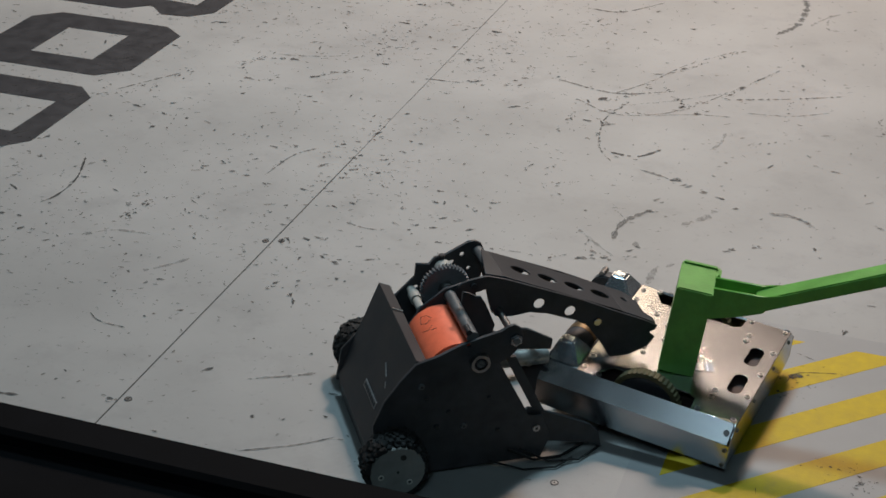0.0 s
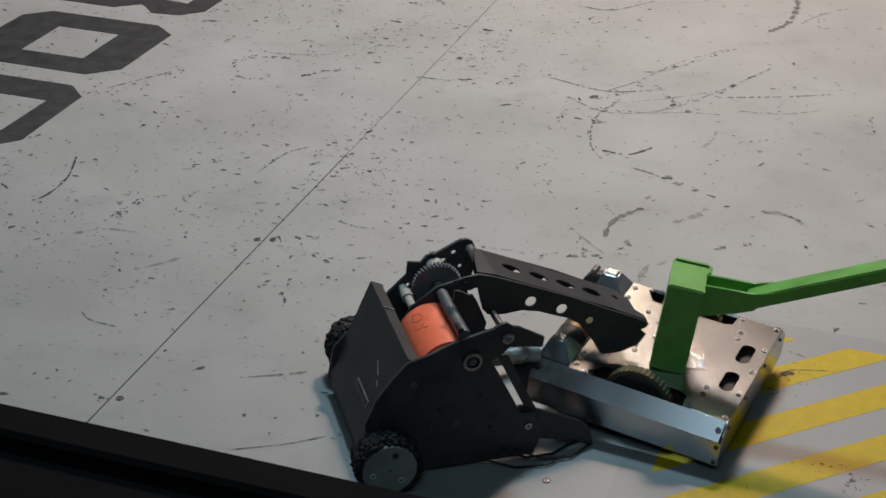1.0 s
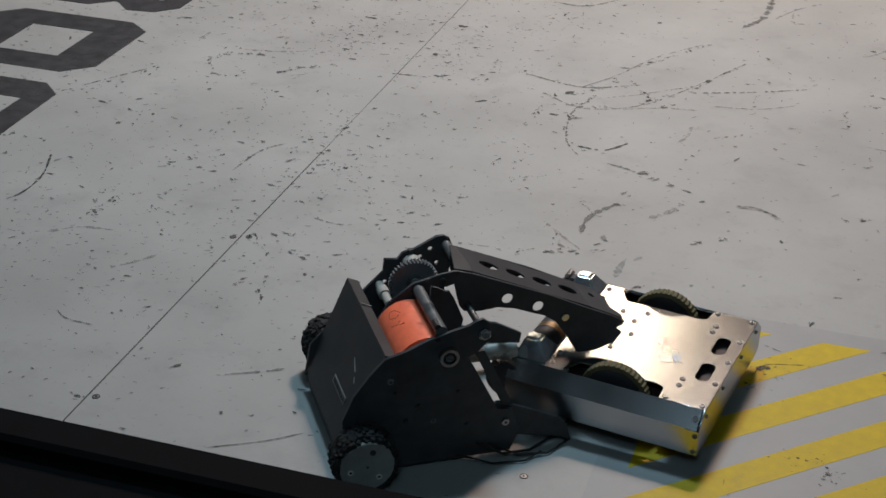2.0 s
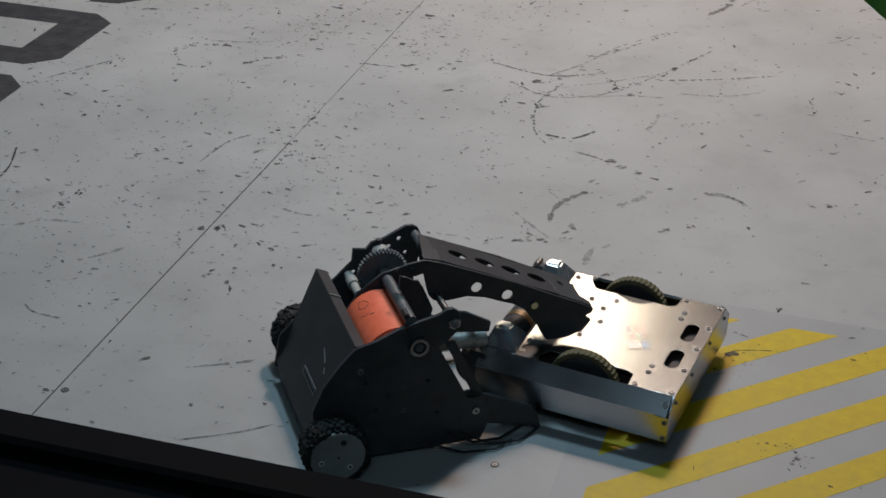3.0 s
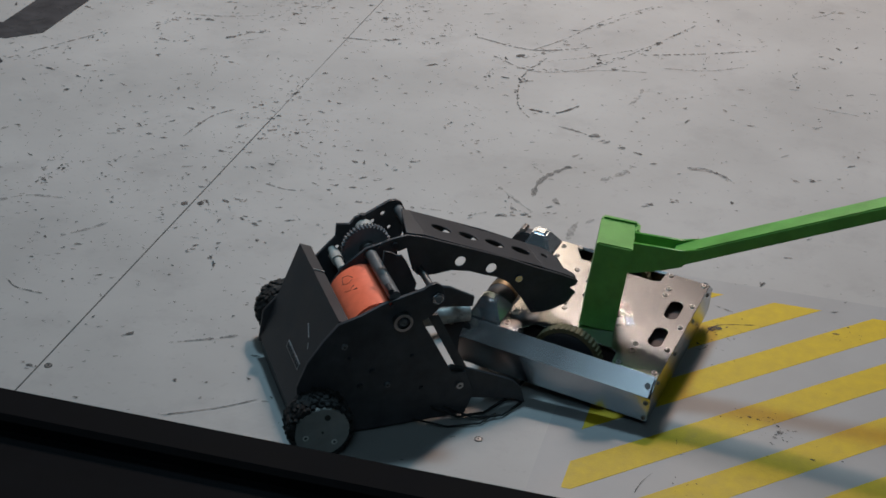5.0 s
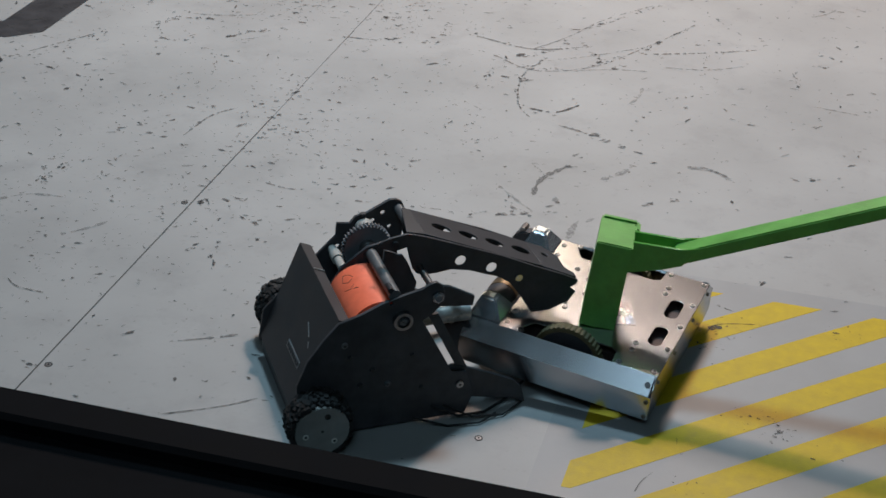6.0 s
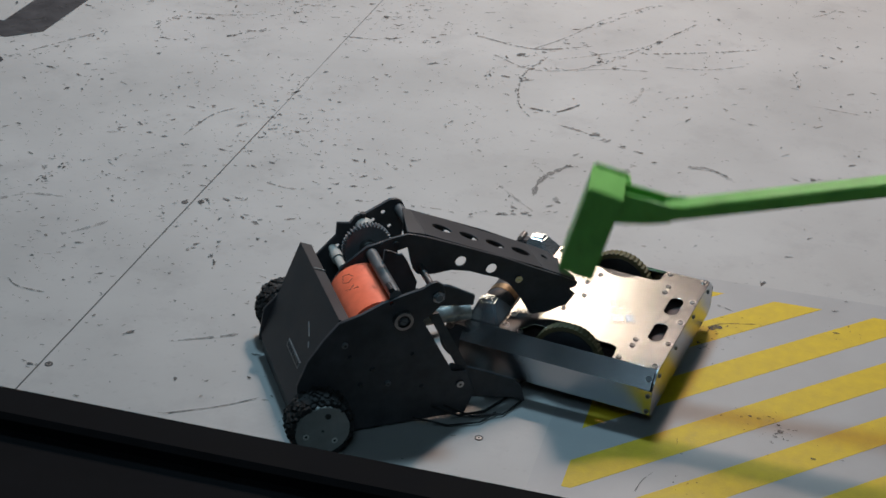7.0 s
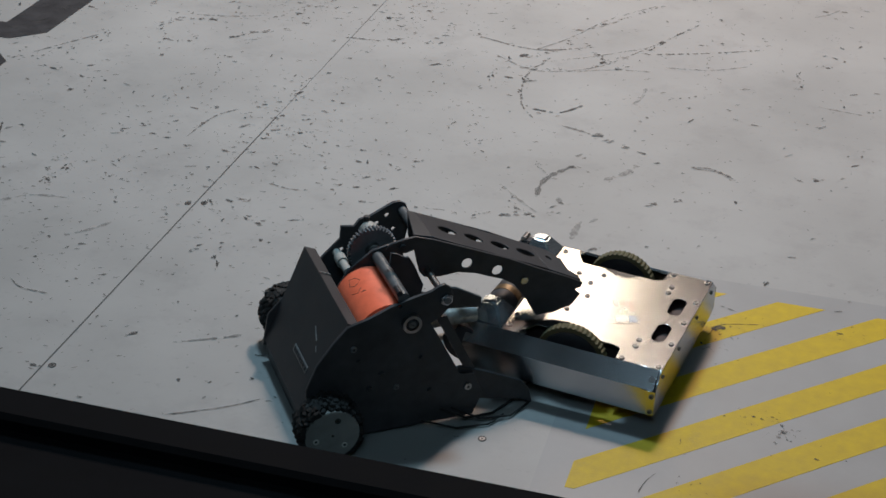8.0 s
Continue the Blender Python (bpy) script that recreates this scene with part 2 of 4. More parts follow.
def letters():
    """Large block letters painted on the floor, seen only in part."""
    T = 0.0022
    o_out = [(-4.46, 6.13), (-3.85, 6.13), (-3.72, 6.25), (-3.72, 6.76), (-3.845, 6.86), (-4.46, 6.86), (-4.58, 6.75), (-4.58, 6.25)]
    o_in = [(-4.31, 6.31), (-3.965, 6.31), (-3.965, 6.67), (-4.31, 6.67)]
    u_out = [(-4.58, 5.36), (-4.46, 5.25), (-3.81, 5.25), (-3.71, 5.36), (-3.72, 5.88), (-3.83, 5.985), (-4.58, 5.985)]
    u_in = [(-4.4, 5.42), (-3.85, 5.42), (-3.845, 5.785), (-4.4, 5.785)]
    r_out = [(-4.58, 7.03), (-4.2, 7.03), (-4.08, 7.13), (-3.97, 7.02), (-3.82, 7.04), (-3.72, 7.14), (-3.71, 7.66), (-3.83, 7.76), (-4.58, 7.76)]
    r_in = [(-4.06, 7.24), (-3.86, 7.22), (-3.86, 7.55), (-4.06, 7.55)]
    for o, i in ((o_out, o_in), (u_out, u_in), (r_out, r_in)):
        ob = slab("floor_letter", o, [i], T, LETTER, m=Matrix.Translation((0, 0, 0.0011)), bevel=0.0003)
        tagged(ob, "large black block letter painted on the grey floor", "floor letter", "painted letters", "structure")


def hazard_zone():
    """Yellow diagonal stripes painted beside the hammer, cut off square at the zone's edges."""
    ground = [(ZONE_EDGE + 0.006, 3.38), (2.4, 3.38), (2.4, 4.93), (-0.70, 4.93), (ZONE_EDGE, 4.4), (ZONE_EDGE - 0.004, 3.9)]
    tagged(slab("zone_paint", ground, [], 0.0006, ZONE, m=Matrix.Translation((0, 0, 0.0001)), bevel=0.0001), "cool grey painted hazard zone on the floor", "floor paint", kind="structure")
    zx, zy = -0.625, 4.84
    turn = radians(43.9)
    d = Vector((math.cos(turn), math.sin(turn), 0))
    n = Vector((-math.sin(turn), math.cos(turn), 0))
    shift = (n - Vector((-1, 1, 0)).normalized()).dot(Vector((0.1, 4.4, 0)))
    # offsets of the stripes' middles across their length
    for k in range(-1, 9):
        c = STRIPE0 + shift - k * STRIPE_STEP
        lo, hi = c - STRIPE_W / 2, c + STRIPE_W / 2
        # stripe between the lines n.p = lo and n.p = hi, clipped to x > zx, y < zy, y > 2.6, x < 2
        poly = [n * lo - d * 12, n * lo + d * 12, n * hi + d * 12, n * hi - d * 12]
        poly = [p.copy() for p in poly]
        for axis, lim, keep in ((0, zx, 1), (1, zy, -1), (1, 3.60, 1), (0, 2.4, -1)):
            res = []
            for i, p in enumerate(poly):
                q = poly[(i + 1) % len(poly)]
                a, b = (p[axis] - lim) * keep, (q[axis] - lim) * keep
                if a >= 0:
                    res.append(p)
                if (a >= 0) != (b >= 0):
                    res.append(p.lerp(q, a / (a - b)))
            poly = res
        if len(poly) < 3:
            continue
        ob = slab("hazard_stripe", [(p.x, p.y) for p in poly], [], 0.0012, YELLOW, m=Matrix.Translation((0, 0, 0.0006)), bevel=0.0003)
        tagged(ob, "yellow hazard stripe painted diagonally on the floor", "floor stripe", "hazard stripes", "structure")


def barrier():
    """Black steel kick rail round the arena, on the camera's side."""
    prof = [(3.368, 0.0), (3.368, 0.144), (3.362, 0.15), (3.25, 0.15), (3.235, 0.135), (3.235, 0.10), (3.20, 0.085), (2.3, 0.085), (2.3, 0.0)]
    bm = bmesh.new()
    rings = [[bm.verts.new((x, y, z)) for y, z in prof] for x in (-8, 6)]
    for i in range(len(prof)):
        j = (i + 1) % len(prof)
        bm.faces.new((rings[0][i], rings[0][j], rings[1][j], rings[1][i]))
    bm.faces.new(rings[0])
    bm.faces.new(rings[1][::-1])
    tagged(mesh("kick_rail", bm, RAIL), "black steel kick rail along the arena edge", "rail", kind="structure")


ZONE_EDGE = -0.722
STRIPE0, STRIPE_STEP, STRIPE_W = 3.471, 0.2335, 0.113


# ---------------------------------------------------------------- black lifter
NEAR_PLATE = [(-0.05, 0.03), (-0.05, 0.20), (-0.016, 0.277), (0.035, 0.345), (0.078, 0.392), (0.145, 0.411), (0.212, 0.440), (0.28, 0.458), (0.331, 0.469), (0.352, 0.482), (0.372, 0.486), (0.390, 0.472), (0.398, 0.445), (0.394, 0.415), (0.359, 0.378), (0.330, 0.363), (0.426, 0.168), (0.471, 0.160), (0.500, 0.085), (0.47, 0.012), (0.10, 0.012), (0.0, 0.014)]
FAR_PLATE = [(-0.06, 0.06), (-0.04, 0.17), (0.10, 0.31), (0.152, 0.36), (0.198, 0.403), (0.202, 0.447), (0.244, 0.441), (0.262, 0.462), (0.299, 0.470), (0.373, 0.506), (0.396, 0.506), (0.414, 0.495), (0.424, 0.470), (0.424, 0.42), (0.41, 0.36), (0.38, 0.31), (0.426, 0.168), (0.48, 0.12), (0.47, 0.012), (0.10, 0.012)]
ARM_PLATE = [(0.245, 0.529), (0.262, 0.545), (0.293, 0.553), (0.337, 0.558), (0.394, 0.540), (0.635, 0.436), (0.748, 0.379), (0.84, 0.335), (0.892, 0.306), (0.886, 0.291), (0.866, 0.286), (0.886, 0.266), (0.862, 0.234), (0.80, 0.214), (0.738, 0.214), (0.705, 0.275), (0.662, 0.338), (0.622, 0.365), (0.582, 0.380), (0.53, 0.402), (0.473, 0.415), (0.42, 0.410), (0.385, 0.412), (0.366, 0.418), (0.352, 0.435), (0.343, 0.47), (0.334, 0.515), (0.31, 0.508), (0.28, 0.512)]


FAR_ARM_PLATE = [(0.372, 0.548), (0.394, 0.540), (0.635, 0.436), (0.748, 0.379), (0.84, 0.335), (0.868, 0.312), (0.855, 0.296), (0.775, 0.285), (0.72, 0.31), (0.658, 0.345), (0.582, 0.380), (0.53, 0.402), (0.473, 0.415), (0.42, 0.412), (0.385, 0.425), (0.374, 0.47)]


FORK_PLATE = [(0.32, 0.06), (0.36, 0.15), (0.43, 0.182), (0.458, 0.174), (0.541, 0.136), (0.63, 0.092), (0.658, 0.062), (0.672, 0.004), (0.660, 0.004), (0.640, 0.022), (0.577, 0.036), (0.459, 0.062), (0.40, 0.03)]


def prism(name, prof, y0, y1, mat, parent, label="", bevel=0.0):
    """A solid with one x, z section from y0 to y1."""
    bm = bmesh.new()
    rings = [[bm.verts.new((a, y, b)) for a, b in prof] for y in (y0, y1)]
    n = len(prof)
    for i in range(n):
        j = (i + 1) % n
        bm.faces.new((rings[0][i], rings[0][j], rings[1][j], rings[1][i]))
    bm.faces.new(rings[0])
    bm.faces.new(rings[1][::-1])
    if bevel:
        bmesh.ops.bevel(bm, geom=bm.edges[:], offset=bevel, segments=2, affect="EDGES")
    return part(name, bm, mat, parent, label)


def bar(name, a, b, r, mat, parent, label="", seg=24, bevel=0.001):
    bm = bmesh.new()
    rod(bm, a, b, r, seg, bevel=bevel)
    return part(name, bm, mat, parent, label)


def knobby_wheel(parent, y0, y1, r, cap_side, seed, x=0.0):
    """An off-road tyre of uneven rubber knobs round a flat metal disc."""
    w = new("wheel")
    w.parent = parent
    w.location = (x, 0, 0)
    bm = bmesh.new()
    rod(bm, (0, y0 + 0.005, r), (0, y1 - 0.005, r), r * 0.90, 44, bevel=0.014)
    rnd = random.Random(seed)
    rows, around = 7, 30
    for j in range(rows):
        yy = y0 + (y1 - y0) * (j + 0.5) / rows
        for i in range(around):
            a = (i + 0.5 * (j % 2) + rnd.uniform(-0.3, 0.3)) * math.tau / around
            edge = 0.006 if j in (0, rows - 1) else 0.0
            m = Matrix.Translation((0, yy + rnd.uniform(-0.003, 0.003), r)) @ Matrix.Rotation(a, 4, "Y") @ Matrix.Translation((0, 0, r * 0.935 - edge)) @ Matrix.Rotation(rnd.uniform(-0.9, 0.9), 4, "Z") @ Matrix.Rotation(rnd.gauss(0, 0.22), 4, "X") @ Matrix.Rotation(rnd.gauss(0, 0.22), 4, "Y")
            q = rnd.uniform(0.005, 0.009)
            box(bm, -q, q, -0.0085, 0.0085, -0.012, rnd.uniform(0.0, 0.006), m, bevel=0.0018)
    part("tyre", bm, RUBBER, w, "worn knobbly black rubber tyre")
    yc = y0 if cap_side < 0 else y1
    bm = bmesh.new()
    rod(bm, (0, yc - 0.012 * cap_side, r), (0, yc + 0.004 * cap_side, r), r * 0.79, 48, bevel=0.002)
    part("rim", bm, CAP, w, "flat grey metal wheel disc")
    for k in range(3):
        a = radians(-48 + 120 * k)
        p = Vector((r * 0.5 * math.cos(a), yc + 0.004 * cap_side, r + r * 0.5 * math.sin(a)))
        bm = bmesh.new()
        u = Vector((0, cap_side, 0))
        tube(bm, p - u * 0.001, p + u * 0.0025, 0.009, 0.005, 16)
        part("screw", bm, TUBE if k != 1 else SOCKET, w)
        bm = bmesh.new()
        rod(bm, p - u * 0.001, p + u * 0.001, 0.0048, 8)
        part("screw_socket", bm, SOCKET, w)
    bm = bmesh.new()
    rod(bm, (0, yc + 0.003 * cap_side, r), (0, yc + 0.0055 * cap_side, r), 0.004, 10)
    part("hub_pin", bm, SOCKET, w)
    return w


def hex_nut(parent, x, y, z, r, length, side=-1, name="hex_nut"):
    bm = bmesh.new()
    rod(bm, (x, y, z), (x, y + side * length, z), r, 6, bevel=r * 0.12)
    ob = part(name, bm, POLISHED, parent)
    bm = bmesh.new()
    rod(bm, (x, y + side * length, z), (x, y + side * (length + 0.004), z), r * 0.55, 16)
    part("bolt_end", bm, GEAR, ob)
    return ob


def black_robot():
    R = thing("lifter_robot", "black lifter robot with orange motor and claw arm", "combat robot")
    knobby_wheel(R, 0.0, 0.092, 0.103, -1, 5)
    knobby_wheel(R, 0.648, 0.74, 0.103, 1, 8, 0.055)
    slab("side_plate", NEAR_PLATE, [circle(0.235, 0.435, 0.006)], 0.012, BLACK, R, upright(0.105))
    slab("side_plate", FAR_PLATE, [circle(0.352, 0.464, 0.008), circle(0.318, 0.440, 0.008), circle(0.202, 0.365, 0.008), circle(0.373, 0.412, 0.007)], 0.012, BLACK, R, upright(0.60))
    # inner plates that carry the gear train
    slab("inner_plate", [(0.10, 0.06), (0.12, 0.36), (0.16, 0.42), (0.235, 0.475), (0.30, 0.49), (0.33, 0.47), (0.345, 0.36), (0.345, 0.10), (0.345, 0.05)], [circle(0.25, 0.45, 0.02)], 0.01, BLACK, R, upright(0.375))
    slab("inner_plate", [(0.275, 0.05), (0.262, 0.42), (0.270, 0.500), (0.290, 0.494), (0.315, 0.478), (0.327, 0.477), (0.342, 0.451), (0.373, 0.374), (0.362, 0.33), (0.345, 0.05)], [], 0.01, BLACK, R, upright(0.30))
    # sloping sheet at the rear
    a, b = Vector((-0.055, 0, 0.078)), Vector((0.082, 0, 0.398))
    d = (b - a).normalized()
    nrm = Vector((d.z, 0, -d.x))
    prof = [a, b, b + Vector((0.036, 0, -0.016)), b + Vector((0.033, 0, -0.024)), b + nrm * 0.008 + Vector((0, 0, -0.012)), a + nrm * 0.008]
    sheet = prism("rear_sheet", [(p.x, p.z) for p in prof], 0.112, 0.594, GREYBLACK, R, "dark grey sloping rear sheet", bevel=0.0012)
    ang = math.atan2(d.x, d.z)
    # label on the sheet: x along the sheet's width, y up the slope
    def on_sheet(u0, u1, v0, v1, lift, mat, name, parent, turn=0.0):
        bm = bmesh.new()
        m = Matrix.Translation((a.x, 0, a.z)) @ Matrix.Rotation(ang, 4, "Y") @ Matrix.Translation((0, (u0 + u1) / 2, (v0 + v1) / 2)) @ Matrix.Rotation(turn, 4, "X")
        hw, hh = (u1 - u0) / 2, (v1 - v0) / 2
        box(bm, -lift, -lift + 0.002, -hw, hw, -hh, hh, m)
        return part(name, bm, mat, parent)
    on_sheet(0.235, 0.375, 0.098, 0.122, 0.002, FAINT_WHITE, "label", sheet)
    for k in range(7):
        u = 0.241 + k * 0.0188
        on_sheet(u, u + 0.0135, 0.103, 0.117, 0.0034, GREYBLACK, "label_bar", sheet)
    on_sheet(0.25, 0.30, 0.215, 0.219, 0.0018, FAINT_WHITE, "scratch", sheet, 0.5)
    on_sheet(0.225, 0.245, 0.185, 0.188, 0.0018, FAINT_WHITE, "scratch", sheet, 0.7)
    bm = bmesh.new()
    rod(bm, (0.083, 0.42, 0.401), (0.117, 0.42, 0.386), 0.0022, 8)
    part("tie", bm, NYLON, sheet)
    # strip added below the sheet to stop light leaking under the body
    prism("rear_light_stop", [(-0.052, 0.08), (-0.046, 0.08), (-0.040, 0.010), (-0.046, 0.010)], 0.112, 0.594, GREYBLACK, R)
    for k, (pts, r) in enumerate((([(0.36, 0.09, 0.06), (0.44, 0.075, 0.02), (0.53, 0.09, 0.008), (0.62, 0.14, 0.008), (0.70, 0.20, 0.02)], 0.004), ([(0.40, 0.10, 0.05), (0.48, 0.06, 0.02), (0.58, 0.06, 0.008), (0.66, 0.11, 0.008)], 0.0032), ([(0.30, 0.09, 0.03), (0.40, 0.05, 0.008), (0.50, 0.04, 0.007), (0.56, 0.07, 0.012)], 0.003))):
        bm = bmesh.new()
        for p, q in zip(pts, pts[1:]):
            rod(bm, p, q, r, 8)
        part("cable", bm, RUBBER, R, "loose black cable")
    prism("base_plate", [(-0.04, 0.03), (0.345, 0.03), (0.345, 0.045), (-0.04, 0.045)], 0.112, 0.594, BLACK, R)
    prism("front_panel", [(0.335, 0.05), (0.345, 0.05), (0.345, 0.31), (0.335, 0.31)], 0.112, 0.594, BLACK, R)
    # orange motor, dark collar and its shaft
    motor = bar("motor", (0.212, 0.118, 0.330), (0.212, 0.366, 0.330), 0.101, ORANGE, R, "round motor wrapped in bright orange", 64, 0.008)
    for a0, y0, a1, y1 in ((128, 0.330, 118, 0.322), (118, 0.322, 112, 0.300), (128, 0.330, 133, 0.300), (133, 0.300, 124, 0.285), (124, 0.285, 115, 0.292), (136, 0.262, 126, 0.248), (126, 0.248, 117, 0.262), (121, 0.243, 112, 0.236), (120, 0.240, 113, 0.243)):
        ends = [Vector((0.212 + 0.1012 * math.cos(radians(u)), v, 0.330 + 0.1012 * math.sin(radians(u)))) for u, v in ((a0, y0), (a1, y1))]
        bm = bmesh.new()
        rod(bm, ends[0], ends[1], 0.0007, 6)
        part("pen_mark", bm, SOCKET, motor)
    # gear with its boss and shaft
    n, rg = 40, 0.078
    vs = []
    for i in range(n * 4):
        aa = i * math.tau / (n * 4)
        rr = rg if i % 4 in (1, 2) else rg - 0.008
        vs.append((0.25 + rr * math.cos(aa), 0.45 + rr * math.sin(aa)))
    gear = slab("gear", vs, [circle(0.25, 0.45, 0.016)], 0.02, GEAR, R, upright(0.425), "dark steel toothed gear", bevel=0.001)
    bm = bmesh.new()
    tube(bm, (0.25, 0.395, 0.45), (0.25, 0.416, 0.45), 0.026, 0.018)
    part("gear_boss", bm, STEEL, gear)
    bar("axle", (0.25, 0.112, 0.452), (0.25, 0.45, 0.452), 0.0185, SHAFT, R, "dull grey steel shaft")
    bar("cross_bar", (0.374, 0.095, 0.440), (0.374, 0.30, 0.440), 0.0105, STEEL, R, "thin steel cross bar")
    hex_nut(R, 0.374, 0.099, 0.440, 0.020, 0.014)
    bar("upper_bar", (0.402, 0.46, 0.474), (0.402, 0.612, 0.474), 0.016, SHAFT, R, "dull grey steel spacer bar")
    bar("tie_bar", (0.185, 0.46, 0.36), (0.185, 0.60, 0.36), 0.014, NYLON, R, "white nylon spacer rod")
    bm = bmesh.new()
    tube(bm, (0.185, 0.52, 0.36), (0.185, 0.56, 0.36), 0.019, 0.0142)
    part("spacer", bm, NYLON, R)
    # bearing housing and bolts on the near plate
    bm = bmesh.new()
    tube(bm, (0.267, 0.100, 0.379), (0.267, 0.080, 0.379), 0.029, 0.020, 28)
    part("bearing_housing", bm, STEEL, R)
    hub = bar("bearing_pin", (0.267, 0.10, 0.379), (0.267, 0.088, 0.379), 0.0195, GREYBLACK, R)
    bm = bmesh.new()
    rod(bm, (0.267, 0.089, 0.379), (0.267, 0.079, 0.379), 0.0125, 6, bevel=0.0015)
    part("pin_nut", bm, SHAFT, hub)
    bm = bmesh.new()
    box(bm, -0.009, 0.009, -0.0012, 0.0012, -0.0008, 0.0008, Matrix.Translation((0.267, 0.0785, 0.379)) @ Matrix.Rotation(0.5, 4, "Y"))
    part("pin_slot", bm, SOCKET, hub)
    for x, z, r, mat in ((0.094, 0.317, 0.0115, SHAFT), (0.178, 0.217, 0.0095, GREYBLACK), (0.224, 0.162, 0.0105, SHAFT), (0.141, 0.171, 0.010, GREYBLACK), (0.109, 0.273, 0.007, GREYBLACK), (0.330, 0.130, 0.008, GREYBLACK), (0.300, 0.250, 0.007, GREYBLACK)):
        bm = bmesh.new()
        rod(bm, (x, 0.101, z), (x, 0.093, z), r, 16, r * 0.72)
        bolt = part("bolt", bm, mat, R)
        bm = bmesh.new()
        rod(bm, (x, 0.0935, z), (x, 0.0922, z), r * 0.4, 6)
        part("socket", bm, SOCKET, bolt)
    bolt = bar("fork_bolt", (0.451, 0.100, 0.119), (0.451, 0.092, 0.119), 0.0115, STEEL, R, "", 16)
    bm = bmesh.new()
    rod(bm, (0.451, 0.0925, 0.119), (0.451, 0.0912, 0.119), 0.005, 6)
    part("socket", bm, SOCKET, bolt)
    bar("motor_bolt", (0.238, 0.112, 0.47), (0.238, 0.15, 0.47), 0.009, GREYBLACK, R)
    # clamp strap over the gear and the stud on the far plate
    bar("stud", (0.284, 0.59, 0.445), (0.284, 0.59, 0.474), 0.010, GREYBLACK, R)
    bar("washer", (0.286, 0.545, 0.430), (0.286, 0.588, 0.430), 0.030, NYLON, R, "pale nylon washer behind the gear", 32, 0.006)
    # strut between body and fork, and the bright front tube
    prism("strut", [(0.352, 0.368), (0.384, 0.368), (0.482, 0.160), (0.450, 0.160)], 0.116, 0.128, BLACK, R)
    prism("lower_link", [(0.395, 0.385), (0.42, 0.402), (0.45, 0.396), (0.53, 0.350), (0.525, 0.318), (0.46, 0.328), (0.40, 0.335)], 0.21, 0.222, BLACK, R)
    bar("front_tube", (0.36, 0.30, 0.245), (0.545, 0.30, 0.243), 0.028, TUBE, R, "bright steel front tube")
    for y in (0.119, 0.586):
        slab("fork", FORK_PLATE, [], 0.012, BLACK, R, upright(y))
    # claw arm, turning on its pivot
    arm = new("claw_arm")
    arm.parent = R
    tagged(arm, "black sheet-steel claw arm with round holes")
    px, pz = ARM_PIVOT
    back = Matrix.Translation((-px, 0, -pz))
    holes = [circle(0.503, 0.440, 0.0175), circle(0.603, 0.399, 0.0175), circle(0.296, 0.532, 0.0085)]
    slab("arm_plate", ARM_PLATE, holes, 0.009, BLACK, arm, back @ upright(0.275))
    slab("arm_plate", FAR_ARM_PLATE, [circle(0.515, 0.437, 0.0185), circle(0.611, 0.396, 0.0185), circle(0.693, 0.352, 0.015)], 0.009, BLACK, arm, back @ upright(0.452))
    p, q = Vector((0.394, 0, 0.540)), Vector((0.775, 0, 0.366))
    ln = (q - p).length
    tilt = math.atan2(p.z - q.z, q.x - p.x)
    ovals = [circle(0.083 + 0.096 * k, 0.002, 0.021, sx=1.6, n=24) for k in range(4)]
    slab("arm_top", [(-0.004, -0.082), (ln, -0.082), (ln, 0.082), (-0.004, 0.082)], ovals, 0.007, GREYBLACK, arm, back @ Matrix.Translation((p.x, 0.3635, p.z + 0.001)) @ Matrix.Rotation(tilt, 4, "Y"))
    slab("arm_back", [(0, -0.082), (0.062, -0.082), (0.062, 0.082), (0.036, 0.082)], [], 0.007, BLACK, arm, back @ Matrix.Translation((0.334, 0.3635, 0.559)) @ Matrix.Rotation(radians(17), 4, "Y"))
    slab("arm_nose", [(0, -0.082), (0.128, -0.082), (0.134, -0.05), (0.104, -0.03), (0.112, 0.04), (0.085, 0.082), (0, 0.082)], [circle(0.05, 0.02, 0.012)], 0.007, BLACK, arm, back @ Matrix.Translation((q.x, 0.3635, q.z + 0.001)) @ Matrix.Rotation(tilt + 0.05, 4, "Y"))
    bar("arm_pin", (0.296 - px, 0.262, 0.532 - pz), (0.296 - px, 0.29, 0.532 - pz), 0.010, GREYBLACK, arm)
    bar("claw_bolt", (0.69 - px, 0.268, 0.353 - pz), (0.69 - px, 0.26, 0.353 - pz), 0.012, POLISHED, arm)
    arm.location = (px, 0, pz)
    return R, arm


ARM_PIVOT = (0.25, 0.452)


# ---------------------------------------------------------------- silver robot
SL, SW, SH = 0.521, 0.570, 0.143


